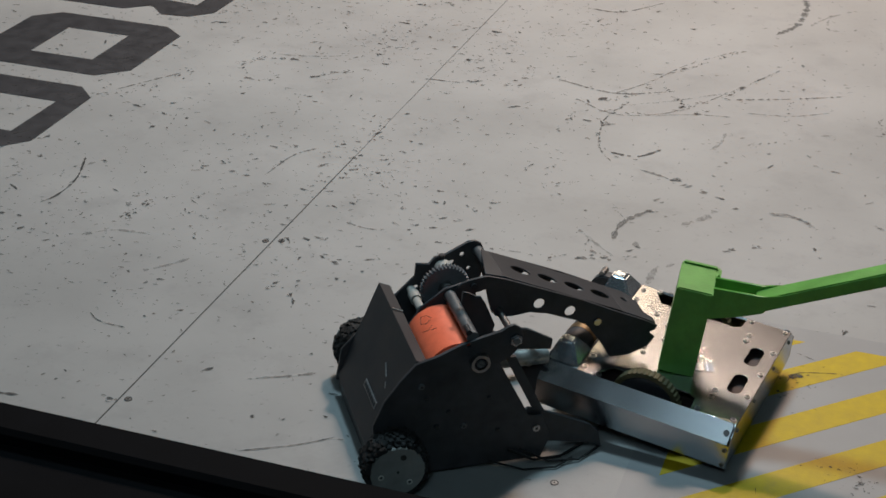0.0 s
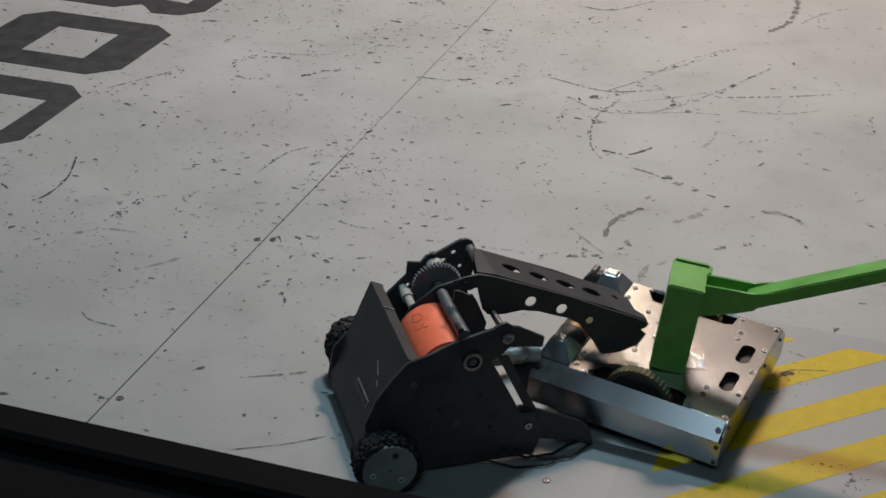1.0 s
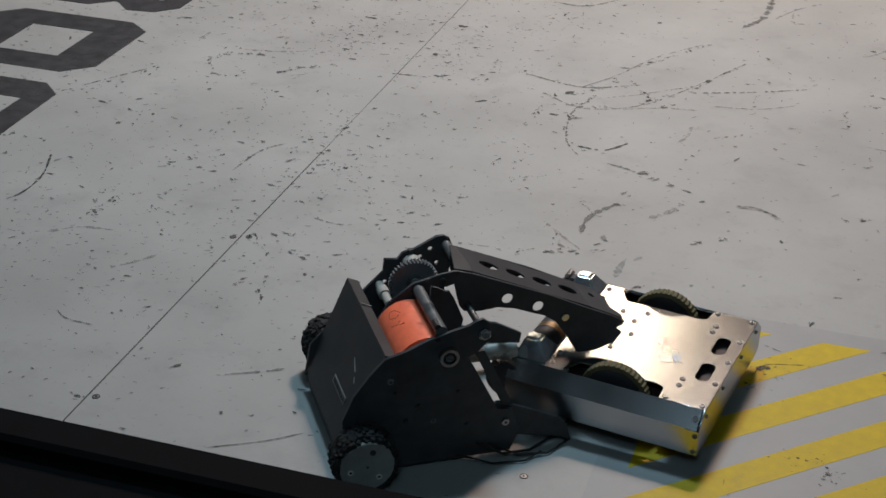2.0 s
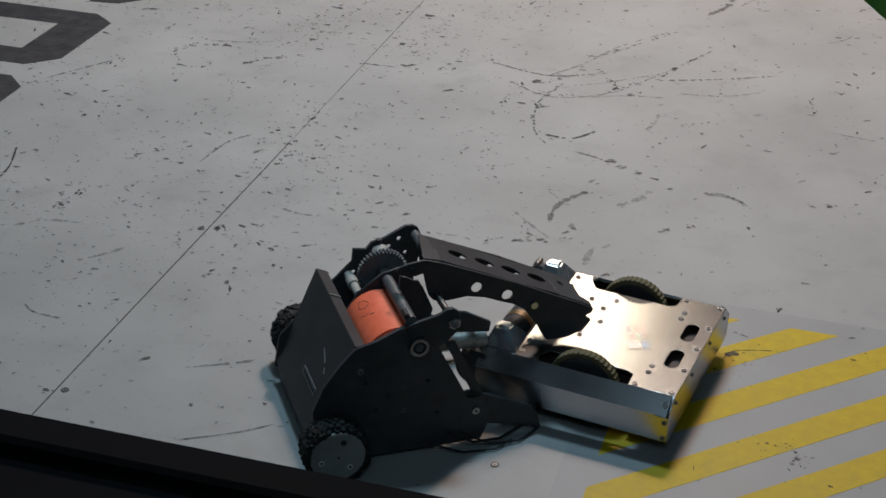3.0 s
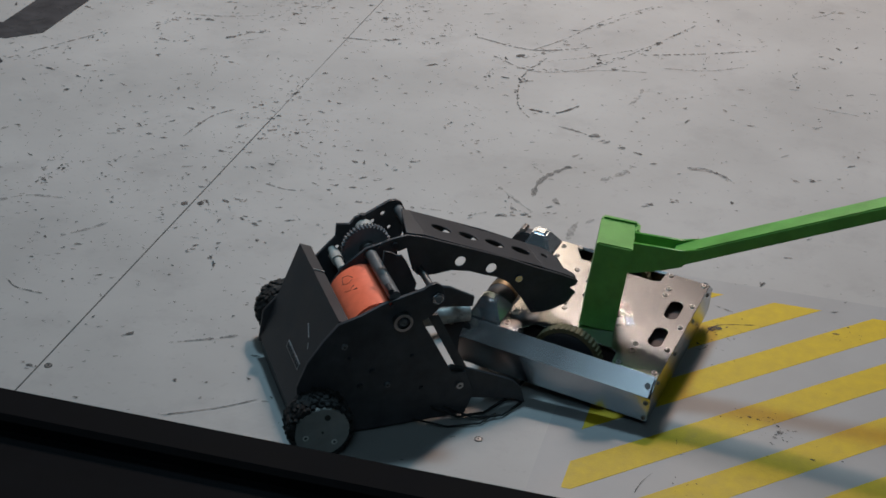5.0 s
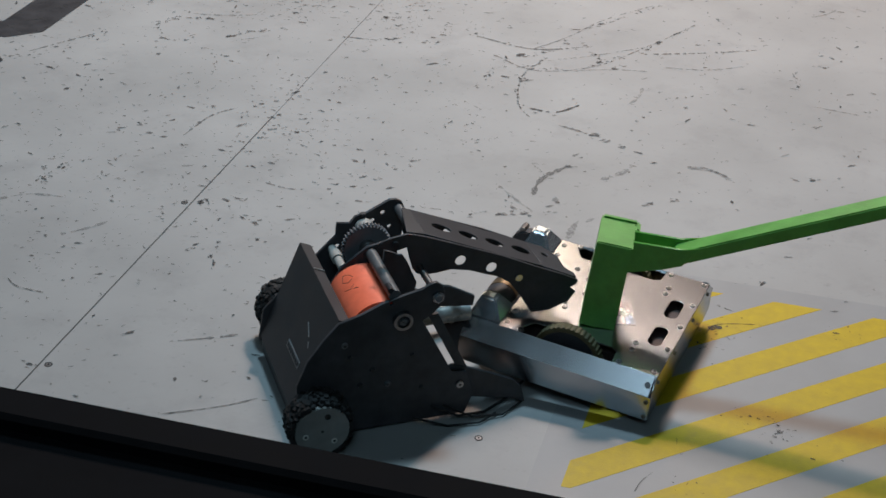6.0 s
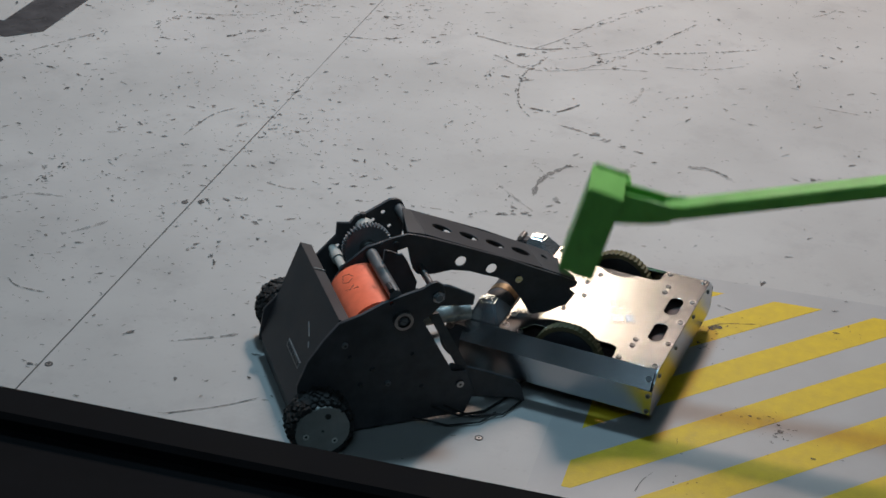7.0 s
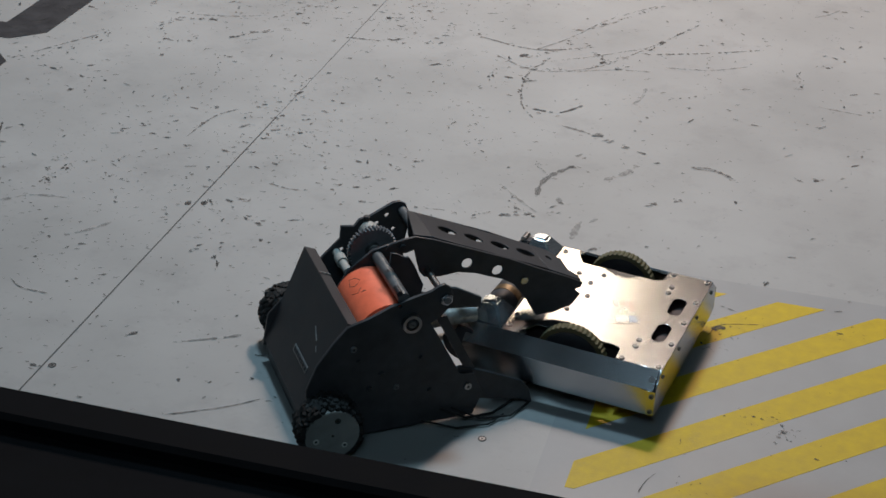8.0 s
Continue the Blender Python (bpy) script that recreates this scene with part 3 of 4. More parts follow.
def silver_robot():
    R = thing("box_robot", "silver aluminium box robot with olive wheels, held by claw", "combat robot")
    x0, x1, y = -SL / 2, SL / 2, SW / 2
    c, dz = 0.052, 0.045
    sy = y - 0.072
    top = [(x0, -y), (-0.195, -y), (-0.19, -y + 0.03), (-0.165, -sy), (0.085, -sy), (0.108, -sy - 0.012), (0.112, -y), (x1, -y), (x1, y), (0.112, y), (0.108, sy + 0.012), (0.085, sy), (-0.165, sy), (-0.19, y - 0.03), (-0.195, y), (x0, y)]
    handles = []
    for yy in (-0.084, 0.084):
        r = 0.0215
        handles.append([(0.197 + r * math.cos(t), yy + 0.032 + r * math.sin(t)) for t in [k * math.pi / 8 for k in range(9)]] + [(0.197 - r * math.cos(t), yy - 0.032 - r * math.sin(t)) for t in [k * math.pi / 8 for k in range(9)]])
    plate = slab("top_plate", top, handles, 0.006, ALU, R, Matrix.Translation((0, 0, -0.003)), "brushed aluminium top plate with screws")
    for px, py in [(0.244, k * 0.1345) for k in (-2, -1, 0, 1, 2)] + [(px, s * py) for s in (-1, 1) for px, py in ((-0.243, 0.255), (-0.243, 0.19), (-0.19, 0.272), (0.13, 0.272), (0.147, 0.192), (0.147, 0.154))] + [(-0.154, 0.143), (-0.076, 0.165), (-0.082, 0.018), (-0.123, -0.057), (-0.10, 0.10), (-0.115, -0.085)]:
        screw(plate, px, py, 0.0, 0.0105)
    # printed label, stuck on askew, its inks paled to stand for glare
    m = Matrix.Translation((0.1194, -0.0661, 0)) @ Matrix.Rotation(radians(25.7), 4, "Z")
    bm = bmesh.new()
    box(bm, -0.078, 0.0, 0.0, 0.150, -0.001, 0.0012, m)
    part("label", bm, FOIL, plate, "white label with red, green and blue bars, paled as if in glare")
    for x0b, x1b, y0b, y1b, ink in ((-0.030, -0.004, 0.006, 0.046, INK_BLUE), (-0.072, -0.036, 0.008, 0.044, FOIL_DARK), (-0.020, -0.005, 0.054, 0.062, INK_GREEN), (-0.040, -0.025, 0.054, 0.090, INK_GREEN), (-0.020, -0.005, 0.070, 0.078, INK_RED), (-0.060, -0.045, 0.054, 0.090, INK_RED), (-0.020, -0.005, 0.086, 0.092, INK_RED), (-0.022, -0.006, 0.102, 0.110, INK_RED), (-0.022, -0.006, 0.118, 0.126, INK_RED), (-0.045, -0.030, 0.100, 0.134, INK_RED), (-0.066, -0.052, 0.100, 0.134, FOIL_DARK)):
        bm = bmesh.new()
        box(bm, x0b, x1b, y0b, y1b, 0.001, 0.0018, m)
        part("label_bar", bm, ink, plate)
    slab("bottom_plate", top, [], 0.006, ALU, R, Matrix.Translation((0, 0, -SH + 0.003)))
    for s in (-1, 1):
        prof = [(s * y, -0.0005), (s * (y + c), -dz), (s * (y + c), -SH + 0.01), (s * (y + c - 0.014), -SH), (s * (y + c - 0.02), -SH + 0.004), (s * (y + c - 0.006), -SH + 0.014), (s * (y + c - 0.006), -dz - 0.002), (s * (y - 0.006), -0.0065)]
        bm = bmesh.new()
        rings = [[bm.verts.new((x, a, b)) for a, b in prof] for x in (x0 - 0.105, x1 - 0.0085)]
        n = len(prof)
        for i in range(n):
            j = (i + 1) % n
            bm.faces.new((rings[0][i], rings[0][j], rings[1][j], rings[1][i]))
        bm.faces.new(rings[0])
        bm.faces.new(rings[1][::-1])
        panel = part("side_panel", bm, POLISHED, R, "polished folded side panel")
        # corner bracket with bolts, wrapped round from the rear panel
        bm = bmesh.new()
        yy = s * (y + c + 0.0025)
        bm.free()
        slab("corner_bracket", [(x1 - 0.044, -dz - 0.001), (x1 + 0.001, -dz - 0.001), (x1 + 0.001, -SH + 0.012), (x1 - 0.024, -SH + 0.012), (x1 - 0.030, -dz - 0.03)], [], 0.003, POLISHED, R, upright(yy - s * 0.0012), bevel=0.0006)
        for zz in (-0.064, -0.119):
            screw(R, x1 - 0.0105, s * (y + c + 0.0025), zz, 0.0095, (0, s, 0), "bolt", GEAR)
        bm = bmesh.new()
        rod(bm, (x1 - 0.02, s * (y + 0.026), -0.0225), (x1 - 0.02, s * (y + 0.031), -0.0175), 0.009, 14)
        part("bolt", bm, GEAR, R)
    # rear panel follows the section of the sides
    sec = [(-y, -0.001), (-y - c, -dz), (-y - c, -SH + 0.01), (-y - c + 0.014, -SH), (y + c - 0.014, -SH), (y + c, -SH + 0.01), (y + c, -dz), (y, -0.001)]
    slab("rear_panel", sec, [], 0.007, POLISHED, R, Matrix.Translation((x1 - 0.003, 0, 0)) @ Matrix.Rotation(radians(90), 4, "Z") @ Matrix.Rotation(radians(90), 4, "X"))
    for yy in (-0.27, -0.1, 0.1, 0.27):
        screw(R, x1 + 0.0005, yy, -0.03, 0.008, (1, 0, 0), "bolt", GEAR)
    bm = bmesh.new()
    box(bm, x0 - 0.012, x0, -y + 0.005, y - 0.005, -SH + 0.006, -0.0075, bevel=0.002)
    part("front_panel", bm, BLACK, R)
    # dark chassis seen through the slots
    bm = bmesh.new()
    box(bm, x0 + 0.005, x1 - 0.02, -sy + 0.01, sy - 0.01, -SH + 0.008, -0.03, bevel=0.003)
    part("chassis", bm, CHASSIS, R, "dark reddish inner chassis")
    # wheels through the plates
    for s in (-1, 1):
        w = new("wheel")
        w.parent = R
        yc, zc, xc, r = s * (y - (0.05 if s < 0 else 0.022)), -SH / 2, -0.04, 0.113
        teeth = []
        for i in range(44 * 4):
            an = i * math.tau / (44 * 4)
            rr = r + 0.002 if i % 4 in (1, 2) else r - 0.001
            teeth.append((xc + rr * math.cos(an), zc + rr * math.sin(an)))
        slab("tyre", teeth, [circle(xc, zc, r * 0.86, 48)], 0.032, OLIVE, w, upright(yc), "olive moulded tyre with cross treads", bevel=0.002)
        bm = bmesh.new()
        rod(bm, (xc, yc - 0.0125, zc), (xc, yc + 0.0125, zc), r * 0.862, 48, bevel=0.003)
        part("rim", bm, GREYBLACK, w)
    # chrome ears at the front corners
    for s in (-1, 1):
        bm = bmesh.new()
        base = [(x0 - 0.105, s * y), (x0 + 0.004, s * y), (x0 + 0.004, s * (y - 0.13)), (x0 - 0.105, s * (y - 0.13))]
        head = [(x0 - 0.082, s * (y - 0.045)), (x0 - 0.036, s * (y - 0.045)), (x0 - 0.036, s * (y - 0.085)), (x0 - 0.082, s * (y - 0.085))]
        low = [bm.verts.new((a, b, -0.09)) for a, b in base]
        mid = [bm.verts.new((a, b, 0.0)) for a, b in base]
        hi = [bm.verts.new((a, b, 0.058)) for a, b in head]
        for i in range(4):
            j = (i + 1) % 4
            bm.faces.new((low[i], low[j], mid[j], mid[i]))
            bm.faces.new((mid[i], mid[j], hi[j], hi[i]))
        bm.faces.new(low[::-1])
        bm.faces.new(hi)
        bmesh.ops.bevel(bm, geom=bm.edges[:], offset=0.007, segments=3, affect="EDGES")
        part("front_ear", bm, CHROME, R, "shiny bent metal ear")
    bar("drum", (x0 - 0.064, -y + 0.12, -0.028), (x0 - 0.064, y - 0.12, -0.028), 0.050, BLACK, R, "dark steel drum", 40, 0.006)
    # ring added in place of a brownish reflection on the dark drum
    bar("drum_sheen_ring", (x0 - 0.064, -0.098, -0.028), (x0 - 0.064, -0.062, -0.028), 0.0515, TAN_SHEEN, R, "tan ring on the drum, standing for a reflection", 40, 0.003)
    for s in (-1, 1):
        bar("drum_cheek", (x0 - 0.118, s * (y - 0.01), -0.072), (x0 - 0.118, s * (y + 0.030), -0.072), 0.064, BLACK, R, "", 36, 0.004)
        bar("cheek_bolt", (x0 - 0.145, s * (y + 0.0), -0.012), (x0 - 0.145, s * (y + 0.040), -0.012), 0.012, STEEL, R, "", 12)
    return R


# ---------------------------------------------------------------- hammer
def hammer():
    Hm = thing("arena_hammer", "green painted steel arena hammer on a long arm", "hammer")
    # x along the arm towards the pivot at the origin, y away, z up
    u0, w0, a, b, h = -1.268, -0.557, 0.111, 0.17, 0.301
    bm = bmesh.new()
    box(bm, u0, u0 + a, 0, b, w0 - h, w0, bevel=0.004)
    head = part("head", bm, GREEN, Hm)
    bm = bmesh.new()
    box(bm, u0 + 0.002, u0 + a + 0.006, b - 0.012, b + 0.012, w0 - 0.045, w0 + 0.006, bevel=0.006)
    part("weld_bead", bm, GREEN, head)
    bm = bmesh.new()
    box(bm, u0 + a - 0.002, u0 + a + 0.014, b - 0.05, b + 0.008, w0 - 0.06, w0 + 0.004, bevel=0.006)
    part("end_tab", bm, GREEN, head)
    ang = math.atan2(0.538, 1.0)
    d = Vector((math.cos(ang), 0, math.sin(ang)))
    for v in (0.040, 0.108):
        slab("gusset", [(u0 + a - 0.002, w0 + 0.004), (-1.015, -0.545), (-0.96, -0.53), (-1.00, -0.60), (-1.06, -0.628), (u0 + a - 0.002, w0 - 0.105)], [], 0.01, GREEN, Hm, upright(v))
    prism("gusset_web", [(u0 + a - 0.002, w0 - 0.085), (-1.02, -0.60), (-1.0, -0.588), (u0 + a - 0.002, w0 - 0.07)], 0.046, 0.102, GREEN, Hm)
    bm = bmesh.new()
    m = Matrix.Translation((-1.022, 0.075, -0.585)) @ Matrix.Rotation(-ang, 4, "Y")
    box(bm, 0, 1.25, -0.034, 0.034, -0.022, 0.022, m, bevel=0.004)
    part("arm", bm, GREEN, Hm)
    return Hm


def hammer_stand():
    """The post that carries the hammer's pivot."""
    S = thing("hammer_stand", "dark steel post carrying the green hammer", "stand", pose(HAMMER_AT[0], HAMMER_AT[1], 0, 0, 0, 6.43))
    for v in (-0.06, 0.20):
        slab("cheek", [(-0.06, 0.0), (0.30, 0.0), (0.16, 0.95), (0.02, 0.95)], [], 0.02, RAIL, S, upright(v))
    bar("pivot_pin", (0.085, -0.08, 0.90), (0.085, 0.22, 0.90), 0.03, STEEL, S)
    return S


HAMMER_AT = (0.649, 4.324, 0.891)


# ---------------------------------------------------------------- wear on the floor
def strip(bm, pts, w, z, rnd, dashed=0.0):
    """A flat mark along a smooth line through pts, of uneven width, broken where dashed."""
    line = []
    pts = [Vector((*p, z)) for p in pts]
    ext = [pts[0] * 2 - pts[1], *pts, pts[-1] * 2 - pts[-2]]
    for i in range(1, len(ext) - 2):
        p0, p1, p2, p3 = ext[i - 1:i + 3]
        n = max(3, int((p2 - p1).length / 0.014))
        for k in range(n):
            t = k / n
            line.append(0.5 * (2 * p1 + (p2 - p0) * t + (2 * p0 - 5 * p1 + 4 * p2 - p3) * t * t + (3 * p1 - p0 - 3 * p2 + p3) * t ** 3))
    line.append(pts[-1])
    prev = None
    for i in range(len(line) - 1):
        d = (line[i + 1] - line[i]).normalized()
        nn = Vector((-d.y, d.x, 0)) * w * rnd.uniform(0.1, 0.8)  * (1 if 0 < i < len(line) - 2 else 0.2)
        cur = (bm.verts.new(line[i] + nn), bm.verts.new(line[i] - nn))
        if prev and rnd.random() > dashed:
            bm.faces.new((prev[0], prev[1], cur[1], cur[0]))
            prev = cur
        else:
            prev = cur


def fleck(bm, x, y, l, w, a, z, rnd):
    c, s = math.cos(a), math.sin(a)
    vs = []
    n = 9
    for i in range(n):
        t = i * math.tau / n
        r = rnd.uniform(0.3, 1.3)
        p, q = l * r * math.cos(t), w * r * math.sin(t)
        vs.append(bm.verts.new((x + p * c - q * s, y + p * s + q * c, z)))
    bm.faces.new(vs)


LINES_DARK = [
    ([(-0.97, 7.02), (-1.2, 6.82), (-1.38, 6.69), (-1.44, 6.53), (-1.42, 6.31), (-1.37, 6.15), (-1.29, 6.04)], 0.007, 0.3),
    ([(-1.47, 6.82), (-1.35, 7.02), (-1.22, 7.32), (-1.02, 7.6)], 0.008, 0.45),
    ([(-1.63, 6.69), (-1.41, 6.57), (-1.17, 6.69), (-0.99, 6.98), (-0.78, 7.41)], 0.008, 0.4),
    ([(-3.4, 5.29), (-3.33, 5.1), (-3.32, 4.93), (-3.36, 4.83)], 0.008, 0.1),
    ([(-2.71, 4.15), (-2.65, 4.11), (-2.53, 4.1)], 0.004, 0.0),
    ([(-1.33, 6.15), (-1.21, 6.15), (-1.12, 6.27)], 0.010, 0.2),
    ([(-2.35, 6.67), (-2.18, 6.68)], 0.006, 0.0),
    ([(-2.75, 3.59), (-2.64, 3.61)], 0.010, 0.0),
    ([(-1.86, 3.57), (-1.71, 3.66), (-1.6, 3.75)], 0.004, 0.1),
]
LINES_FAINT = [
    ([(-1.76, 6.89), (-1.47, 6.82), (-1.2, 6.95)], 0.012, 0.2),
    ([(-0.99, 6.92), (-0.7, 7.04), (-0.45, 7.17)], 0.012, 0.3),
    ([(-0.88, 7.91), (-0.8, 8.1), (-0.79, 8.39), (-0.82, 8.53)], 0.03, 0.1),
    ([(-1.9, 7.95), (-1.71, 7.96), (-1.52, 8.2)], 0.012, 0.1),
    ([(-3.48, 6.31), (-3.58, 6.15), (-3.67, 6.0)], 0.010, 0.3),
    ([(-2.62, 5.41), (-2.59, 5.63), (-2.51, 5.75)], 0.008, 0.1),
    ([(-1.17, 6.02), (-1.07, 5.99), (-1.0, 5.95)], 0.012, 0.2),
    ([(-1.04, 5.66), (-1.11, 5.54), (-1.13, 5.44), (-1.12, 5.34)], 0.02, 0.05),
    ([(-0.59, 5.8), (-0.51, 5.81), (-0.41, 5.75)], 0.012, 0.3),
    ([(-2.14, 5.12), (-2.04, 5.1), (-1.96, 5.12)], 0.008, 0.1),
    ([(-2.01, 3.95), (-1.88, 4.02), (-1.8, 4.07)], 0.010, 0.1),
    ([(-1.83, 5.08), (-1.65, 5.1), (-1.37, 5.13)], 0.010, 0.5),
]
SPOTS = [(-1.0, 5.97, 0.03), (-0.87, 5.9, 0.014), (-0.68, 5.43, 0.018), (-0.6, 5.48, 0.013), (-0.09, 5.84, 0.014), (-0.16, 5.82, 0.009), (-0.12, 6.36, 0.013), (-0.14, 7.05, 0.012), (-1.06, 6.71, 0.016), (-1.18, 6.85, 0.013), (-0.52, 6.42, 0.01), (-0.68, 6.38, 0.01), (-3.31, 5.29, 0.012), (-2.96, 4.87, 0.014), (-2.19, 4.96, 0.012), (-1.65, 5.49, 0.013), (-2.06, 4.8, 0.016), (-2.94, 4.99, 0.012), (-2.37, 3.69, 0.013), (-2.34, 5.7, 0.012), (-2.83, 5.45, 0.012)]
# dotted tread marks: line, spread, specks to the metre
TRAILS = [
    ([(-1.27, 7.18), (-1.14, 7.38), (-0.99, 7.6)], 0.008, 60),
    ([(-1.53, 6.58), (-1.26, 6.62), (-1.11, 6.78), (-0.98, 6.95), (-0.78, 7.4)], 0.012, 50),
    ([(-1.63, 6.66), (-1.45, 6.75), (-1.35, 6.9), (-1.3, 7.04)], 0.012, 50),
    ([(-1.39, 6.73), (-1.44, 6.55), (-1.42, 6.3), (-1.35, 6.1)], 0.008, 60),
    ([(-1.39, 5.11), (-1.19, 5.17), (-0.99, 5.25)], 0.010, 60),
    ([(-3.24, 6.53), (-3.21, 6.64), (-3.01, 6.67)], 0.010, 90),
    ([(-3.17, 6.37), (-3.1, 6.36), (-3.02, 6.39)], 0.008, 90),
    ([(-2.9, 6.47), (-2.82, 6.56), (-2.69, 6.67)], 0.012, 60),
    ([(-3.76, 5.89), (-3.63, 5.97), (-3.49, 6.13), (-3.45, 6.35)], 0.02, 45),
    ([(-2.96, 4.84), (-2.96, 4.96), (-2.91, 5.07)], 0.014, 60),
]
FADED = [
    ([(-1.27, 5.39), (-1.16, 5.28), (-1.08, 5.21)], 0.012),
    ([(-0.93, 6.33), (-0.9, 6.42), (-0.9, 6.55)], 0.016),
    ([(-0.85, 6.8), (-0.65, 6.84), (-0.48, 6.95)], 0.010),
    ([(-0.15, 6.58), (0.06, 6.55)], 0.010),
    ([(-0.9, 5.57), (-0.83, 5.66), (-0.79, 5.77)], 0.022),
    ([(-0.92, 5.05), (-0.92, 5.14), (-0.91, 5.22)], 0.026),
    ([(-0.26, 7.69), (-0.18, 7.77), (-0.13, 7.87)], 0.014),
    ([(-3.05, 4.66), (-2.95, 4.74), (-2.8, 4.76)], 0.014),
    ([(-1.04, 5.37), (-1.02, 5.31)], 0.026),
    ([(-0.86, 5.24), (-0.89, 5.19)], 0.026),
    ([(-0.59, 5.79), (-0.5, 5.8), (-0.39, 5.72)], 0.022),
    ([(-0.57, 5.79), (-0.46, 5.785), (-0.40, 5.73)], 0.012),
]
# scuffs across the hazard stripes
STRIPE_MARKS = [
    ([(-0.334, 4.753), (-0.257, 4.722)], 0.004), ([(-0.344, 4.55), (-0.311, 4.626), (-0.174, 4.672)], 0.0035), ([(-0.275, 4.562), (-0.249, 4.528)], 0.004),
    ([(0.048, 4.835), (0.086, 4.848)], 0.007), ([(0.063, 4.696), (0.10, 4.696)], 0.011), ([(0.14, 4.72), (0.17, 4.70)], 0.004),
    ([(-0.342, 3.935), (-0.335, 3.89)], 0.005), ([(-0.42, 3.624), (-0.408, 3.692), (-0.377, 3.759)], 0.0022), ([(-0.062, 4.103), (-0.05, 4.09)], 0.016), ([(-0.037, 4.035), (-0.03, 4.02)], 0.012),
]
STRIPE_CROWDS = [(-0.345, 4.475, 0.022, 16), (-0.29, 4.61, 0.05, 22), (-0.05, 4.07, 0.045, 30), (0.09, 4.695, 0.03, 12), (-0.14, 4.12, 0.04, 18), (-0.36, 4.50, 0.05, 12), (-0.30, 3.75, 0.08, 10), (0.1, 4.3, 0.25, 16)]


def floor_wear():
    rnd = random.Random(11)
    dark, faint, pale, smear = bmesh.new(), bmesh.new(), bmesh.new(), bmesh.new()
    for pts, w, dash in LINES_DARK:
        strip(dark if dash < 0.25 else faint, pts, w * (1 if dash < 0.25 else 0.75), 0.0026, rnd, dash * 0.7)
    for pts, w, dash in LINES_FAINT:
        strip(faint, pts, w, 0.0022, rnd, dash)
    for pts, w in FADED:
        strip(smear, pts, w, 0.0021, rnd, 0.05)
    for pts, w in STRIPE_MARKS:
        strip(dark, pts, w, 0.0024, rnd, 0.1)
    for x, y, r, n in STRIPE_CROWDS:
        for k in range(n):
            q = rnd.lognormvariate(-0.6, 0.5)
            fleck((dark, faint, dark, pale)[k % 4], rnd.gauss(x, r), rnd.gauss(y, r), 0.007 * q, 0.0045 * q, rnd.gauss(0.5, 0.7), 0.0026, rnd)
    for pts, spread, per in TRAILS:
        for p, q in zip(pts, pts[1:]):
            p, q = Vector(p), Vector(q)
            for k in range(max(2, int((q - p).length * per))):
                c = p.lerp(q, rnd.random())
                f = rnd.lognormvariate(-0.5, 0.45)
                fleck(dark if rnd.random() < 0.6 else faint, rnd.gauss(c.x, spread), rnd.gauss(c.y, spread), 0.012 * f, 0.006 * f, math.atan2(q.y - p.y, q.x - p.x) + rnd.gauss(0, 0.35), 0.0029, rnd)
    for x, y, r in SPOTS:
        fleck(dark, x, y, r, r * 0.5, rnd.uniform(-0.3, 0.6), 0.003, rnd)
        for k in range(3):
            fleck(faint, x + rnd.uniform(-2, 2) * r, y + rnd.uniform(-1.5, 1.5) * r, r * 0.7, r * 0.35, rnd.uniform(-0.5, 1), 0.0024, rnd)
    centres = [(rnd.uniform(-4.2, 1.2), rnd.uniform(3.8, 9.0), rnd.uniform(0.15, 0.6)) for k in range(46)] + [(rnd.uniform(-4.2, -2.0), rnd.uniform(4.6, 8.5), rnd.uniform(0.1, 0.4)) for k in range(26)]
    for k in range(9400):
        if rnd.random() < 0.55:
            cx, cy, cr = centres[rnd.randrange(len(centres))]
            x, y = rnd.gauss(cx, cr), rnd.gauss(cy, cr * 1.3)
        else:
            x, y = rnd.uniform(-5, 2), rnd.uniform(3.45, 10)
        if y < 3.42 or (y < 4.9 and x > -0.9) or (x > -1.5 and rnd.random() < 0.55):
            continue
        s = rnd.lognormvariate(-0.8, 0.5) * (0.62 + 0.06 * y)
        a = rnd.gauss(0.25, 0.6)
        bm = rnd.choice((dark, dark, dark, faint, faint, pale))
        fleck(bm, x, y, 0.0078 * s * rnd.uniform(0.6, 2.9), 0.0056 * s, a, rnd.uniform(0.0023, 0.0034), rnd)
    # crowds of specks along the joint
    for x, y, n in ((-2.36, 5.98, 26), (-2.3, 5.66, 14), (-2.12, 6.2, 12), (-2.42, 5.8, 12)):
        for k in range(n):
            s = rnd.lognormvariate(-0.5, 0.45)
            fleck(dark if k % 3 else faint, rnd.gauss(x, 0.07), rnd.gauss(y, 0.14), 0.010 * s * rnd.uniform(0.7, 2.0), 0.006 * s, rnd.gauss(0.3, 0.5), 0.003, rnd)
    # dotted trails left by treads
    for k in range(60):
        x, y, a, r = rnd.uniform(-4, -0.6), rnd.uniform(4.2, 9.4), rnd.uniform(0, math.tau), rnd.uniform(0.15, 0.9)
        t, n = rnd.uniform(0.2, 0.7), rnd.randrange(5, 15)
        for i in range(n):
            an = a + t * (i + rnd.uniform(-0.4, 0.4)) / n
            s = rnd.lognormvariate(-0.75, 0.45)
            px, py = x + r * math.cos(an) + rnd.gauss(0, 0.008), y + r * math.sin(an) + rnd.gauss(0, 0.008)
            if py > 3.5 and not (py < 4.9 and px > -0.9):
                fleck(dark if rnd.random() < 0.6 else faint, px, py, 0.012 * s, 0.006 * s, an + 1.57 + rnd.gauss(0, 0.3), rnd.uniform(0.0023, 0.0034), rnd)
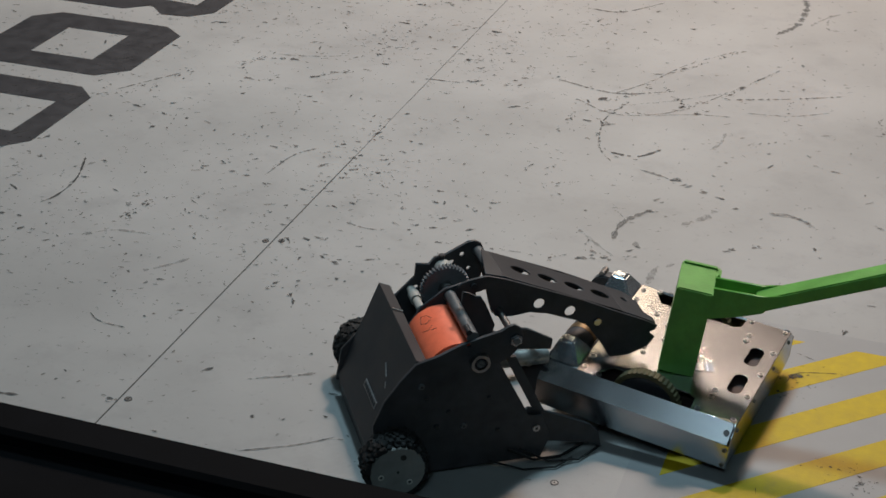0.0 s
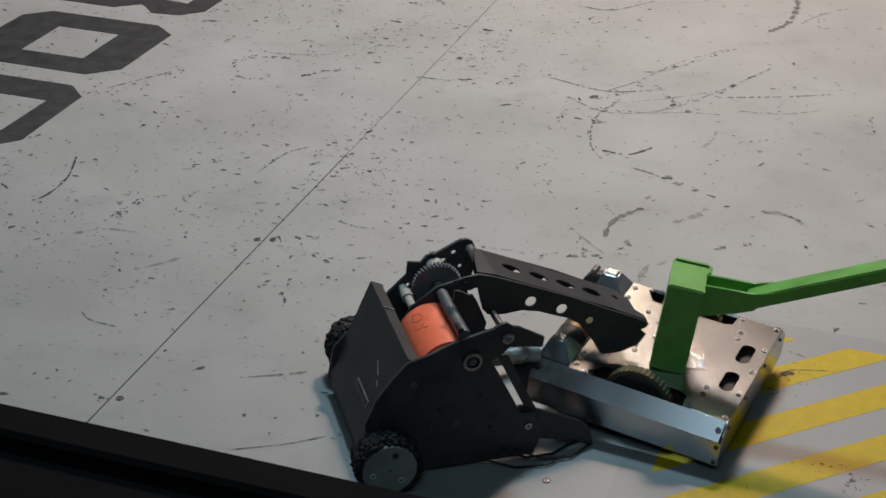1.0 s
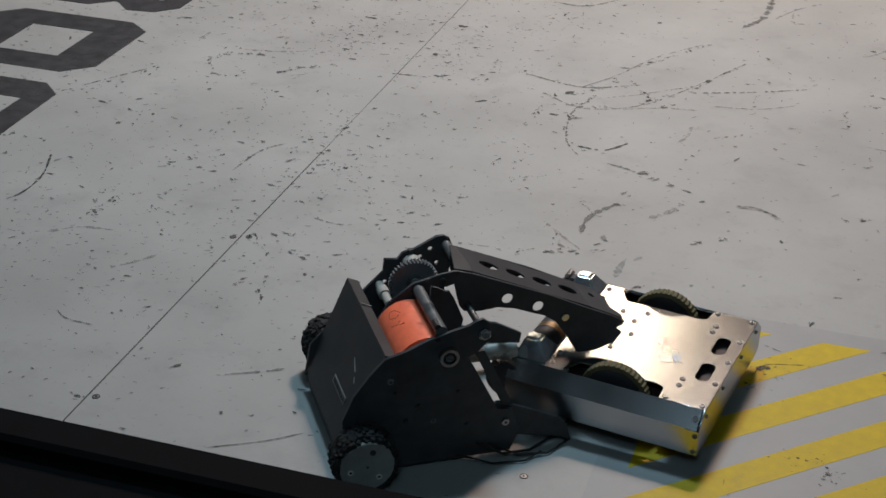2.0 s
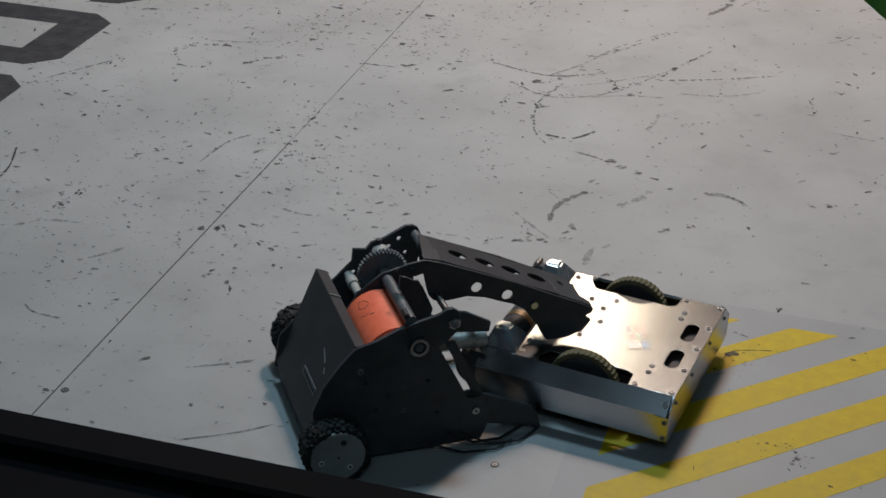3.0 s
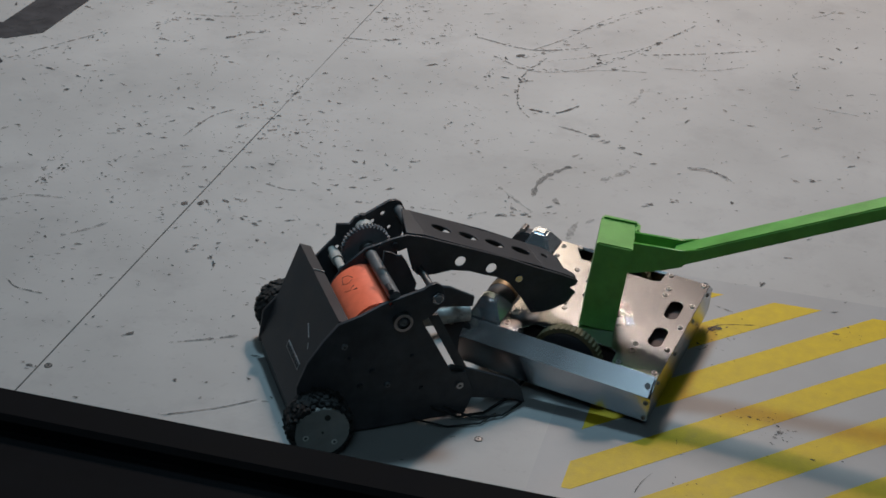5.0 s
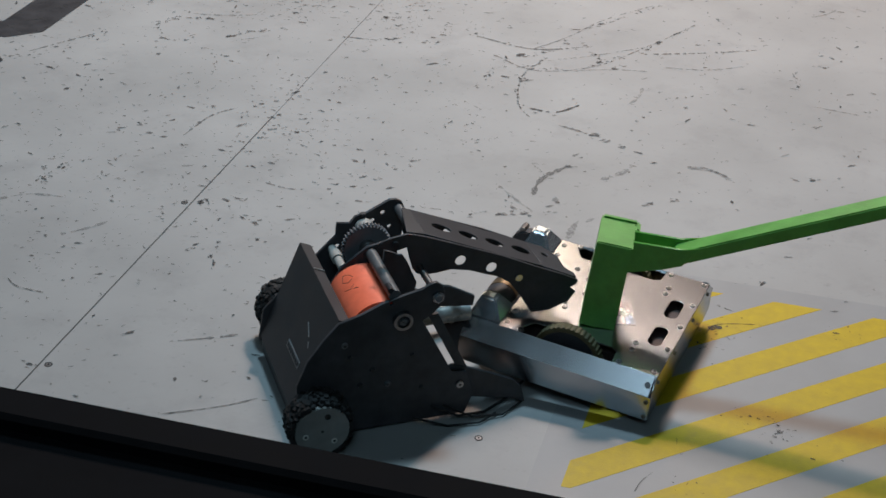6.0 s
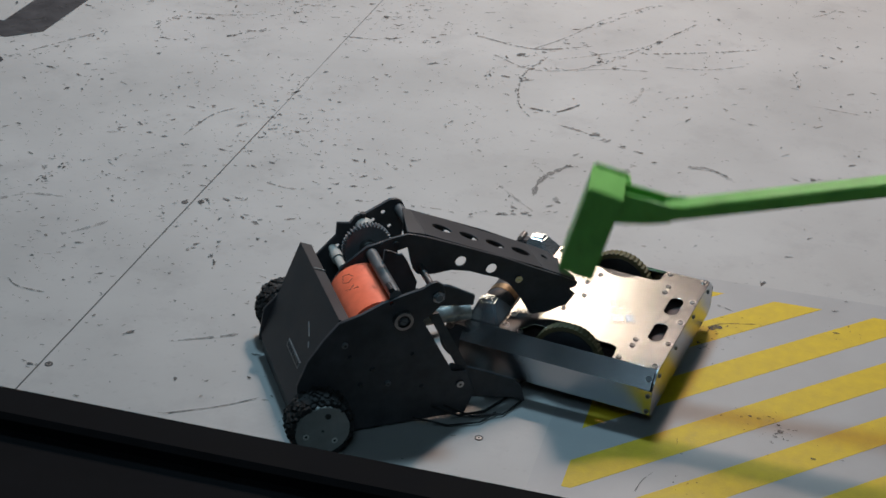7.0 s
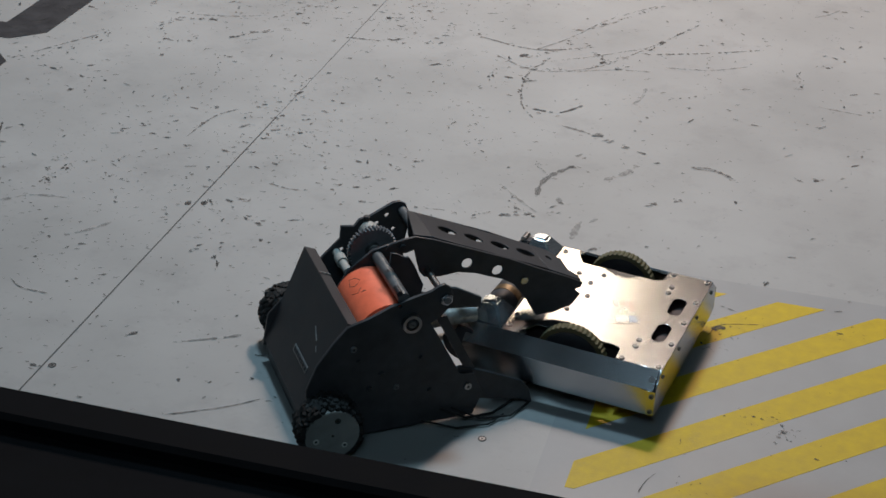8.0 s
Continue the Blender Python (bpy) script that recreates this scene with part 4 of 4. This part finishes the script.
    # loose smears where wheels have slipped
    for k in range(20):
        x, y, a, r = rnd.uniform(-4, 1.0), rnd.uniform(4.2, 9.2), rnd.uniform(0, math.tau), rnd.uniform(0.2, 0.9)
        t = rnd.uniform(0.15, 0.6)
        pts = [(x + r * math.cos(a + t * i / 4), y + r * math.sin(a + t * i / 4)) for i in range(5)]
        if min(p[1] for p in pts) > 3.5:
            strip(smear, pts, rnd.uniform(0.006, 0.018), 0.0019, rnd, rnd.choice((0.05, 0.15, 0.3)))
    for bm, mat, lab in ((dark, SCUFF, "dark rubber flecks and tyre marks on the floor"), (faint, FAINT, "faded grey scuffs worn into the floor paint"), (pale, PALE, "pale specks rubbed into the grey floor paint"), (smear, SMEAR, "thin smudged skid arcs on the grey floor")):
        tagged(mesh("floor_scuffs", bm, mat), lab, "scuff marks", kind="stuff")
    for x, y in ((-0.91, 3.752), (-2.314, 3.709), (-2.368, 4.865), (-2.311, 4.887)):
        bm = bmesh.new()
        tube(bm, (x, y, -0.001), (x, y, 0.002), 0.013, 0.009, 18)
        ob = tagged(mesh("floor_screw", bm, SEAM), "countersunk steel screw holding the floor sheet", "screw", "floor screws")
        bm = bmesh.new()
        rod(bm, (x, y, -0.001), (x, y, 0.0016), 0.009, 14)
        part("screw_head", bm, STEEL, ob)
        bm = bmesh.new()
        rod(bm, (x, y, 0.0014), (x, y, 0.0022), 0.0035, 8)
        part("socket", bm, SOCKET, ob)


arena()
seams()
letters()
hazard_zone()
barrier()
LIFTER, ARM = black_robot()
SILVER = silver_robot()
HAMMER = hammer()
hammer_stand()
floor_wear()


def lifter_pose(k=0.0):
    """The lifter, nudged round its claw by a share k of its last small turn."""
    return pose(-1.3163 + 0.024 * k, 3.5086 - 0.011 * k, 0, 0, 0, 34.21 + 1.5 * k)


def motions():
    rest, struck = pose(-0.6453, 4.3099, 0.1992, 0.57, 0.84, -7.53), pose(-0.6436, 4.3190, 0.1947, 2.11, 4.56, -7.66)
    deep = pose(-0.6430, 4.3200, 0.1930, 2.9, 6.6, -7.8)
    half = pose(-0.6445, 4.3140, 0.1970, 1.3, 2.6, -7.60)
    walk(SILVER, [(0.0, struck), (0.8, struck), (1.0, struck), (1.1, half), (1.2, rest), (1.4, rest), (3.9, rest), (4.13, rest), (4.2, deep), (4.3, deep), (4.5, struck), (4.8, struck), (6.5, struck), (6.7, struck), (6.8, half), (6.9, rest), (7.1, rest), (8.0, rest)])
    walk(LIFTER, [(0.0, lifter_pose()), (7.0, lifter_pose()), (7.2, lifter_pose()), (7.5, lifter_pose(0.35)), (8.0, lifter_pose(1))])
    px, pz = ARM_PIVOT
    low, high = pose(px, 0, pz), pose(px, 0, pz, 0, -0.8, 0)
    jolt = pose(px, 0, pz, 0, -3.2, 0)
    walk(ARM, [(0.0, high), (1.0, high), (1.2, low), (3.9, low), (4.13, low), (4.2, high), (4.3, jolt), (4.4, high), (4.7, high), (6.7, high), (6.9, low), (7.1, low), (8.0, low)])

    def swing(deg):
        return pose(*HAMMER_AT, 0, deg, 6.43)
    walk(HAMMER, [(t, swing(d)) for t, d in ((0.0, 7.06), (0.9, 7.06), (1.0, 7.1), (1.1, 7.9), (1.2, 9.8), (1.3, 14.5), (1.4, 22), (1.5, 31.5), (1.6, 43), (1.7, 57), (1.8, 66), (1.9, 68.5), (2.1, 66.5), (2.3, 66), (3.8, 66.5), (3.9, 66.5), (4.0, 65.3), (4.1, 49), (4.2, 6.4), (4.3, 6.7), (4.5, 7.06), (6.6, 7.06), (6.7, 7.1), (6.8, 7.9), (6.9, 9.8), (7.0, 14.5), (7.1, 22), (7.2, 31.5), (7.3, 43), (7.4, 57), (7.5, 66), (7.6, 68.5), (7.8, 67), (8.0, 67))])


motions()
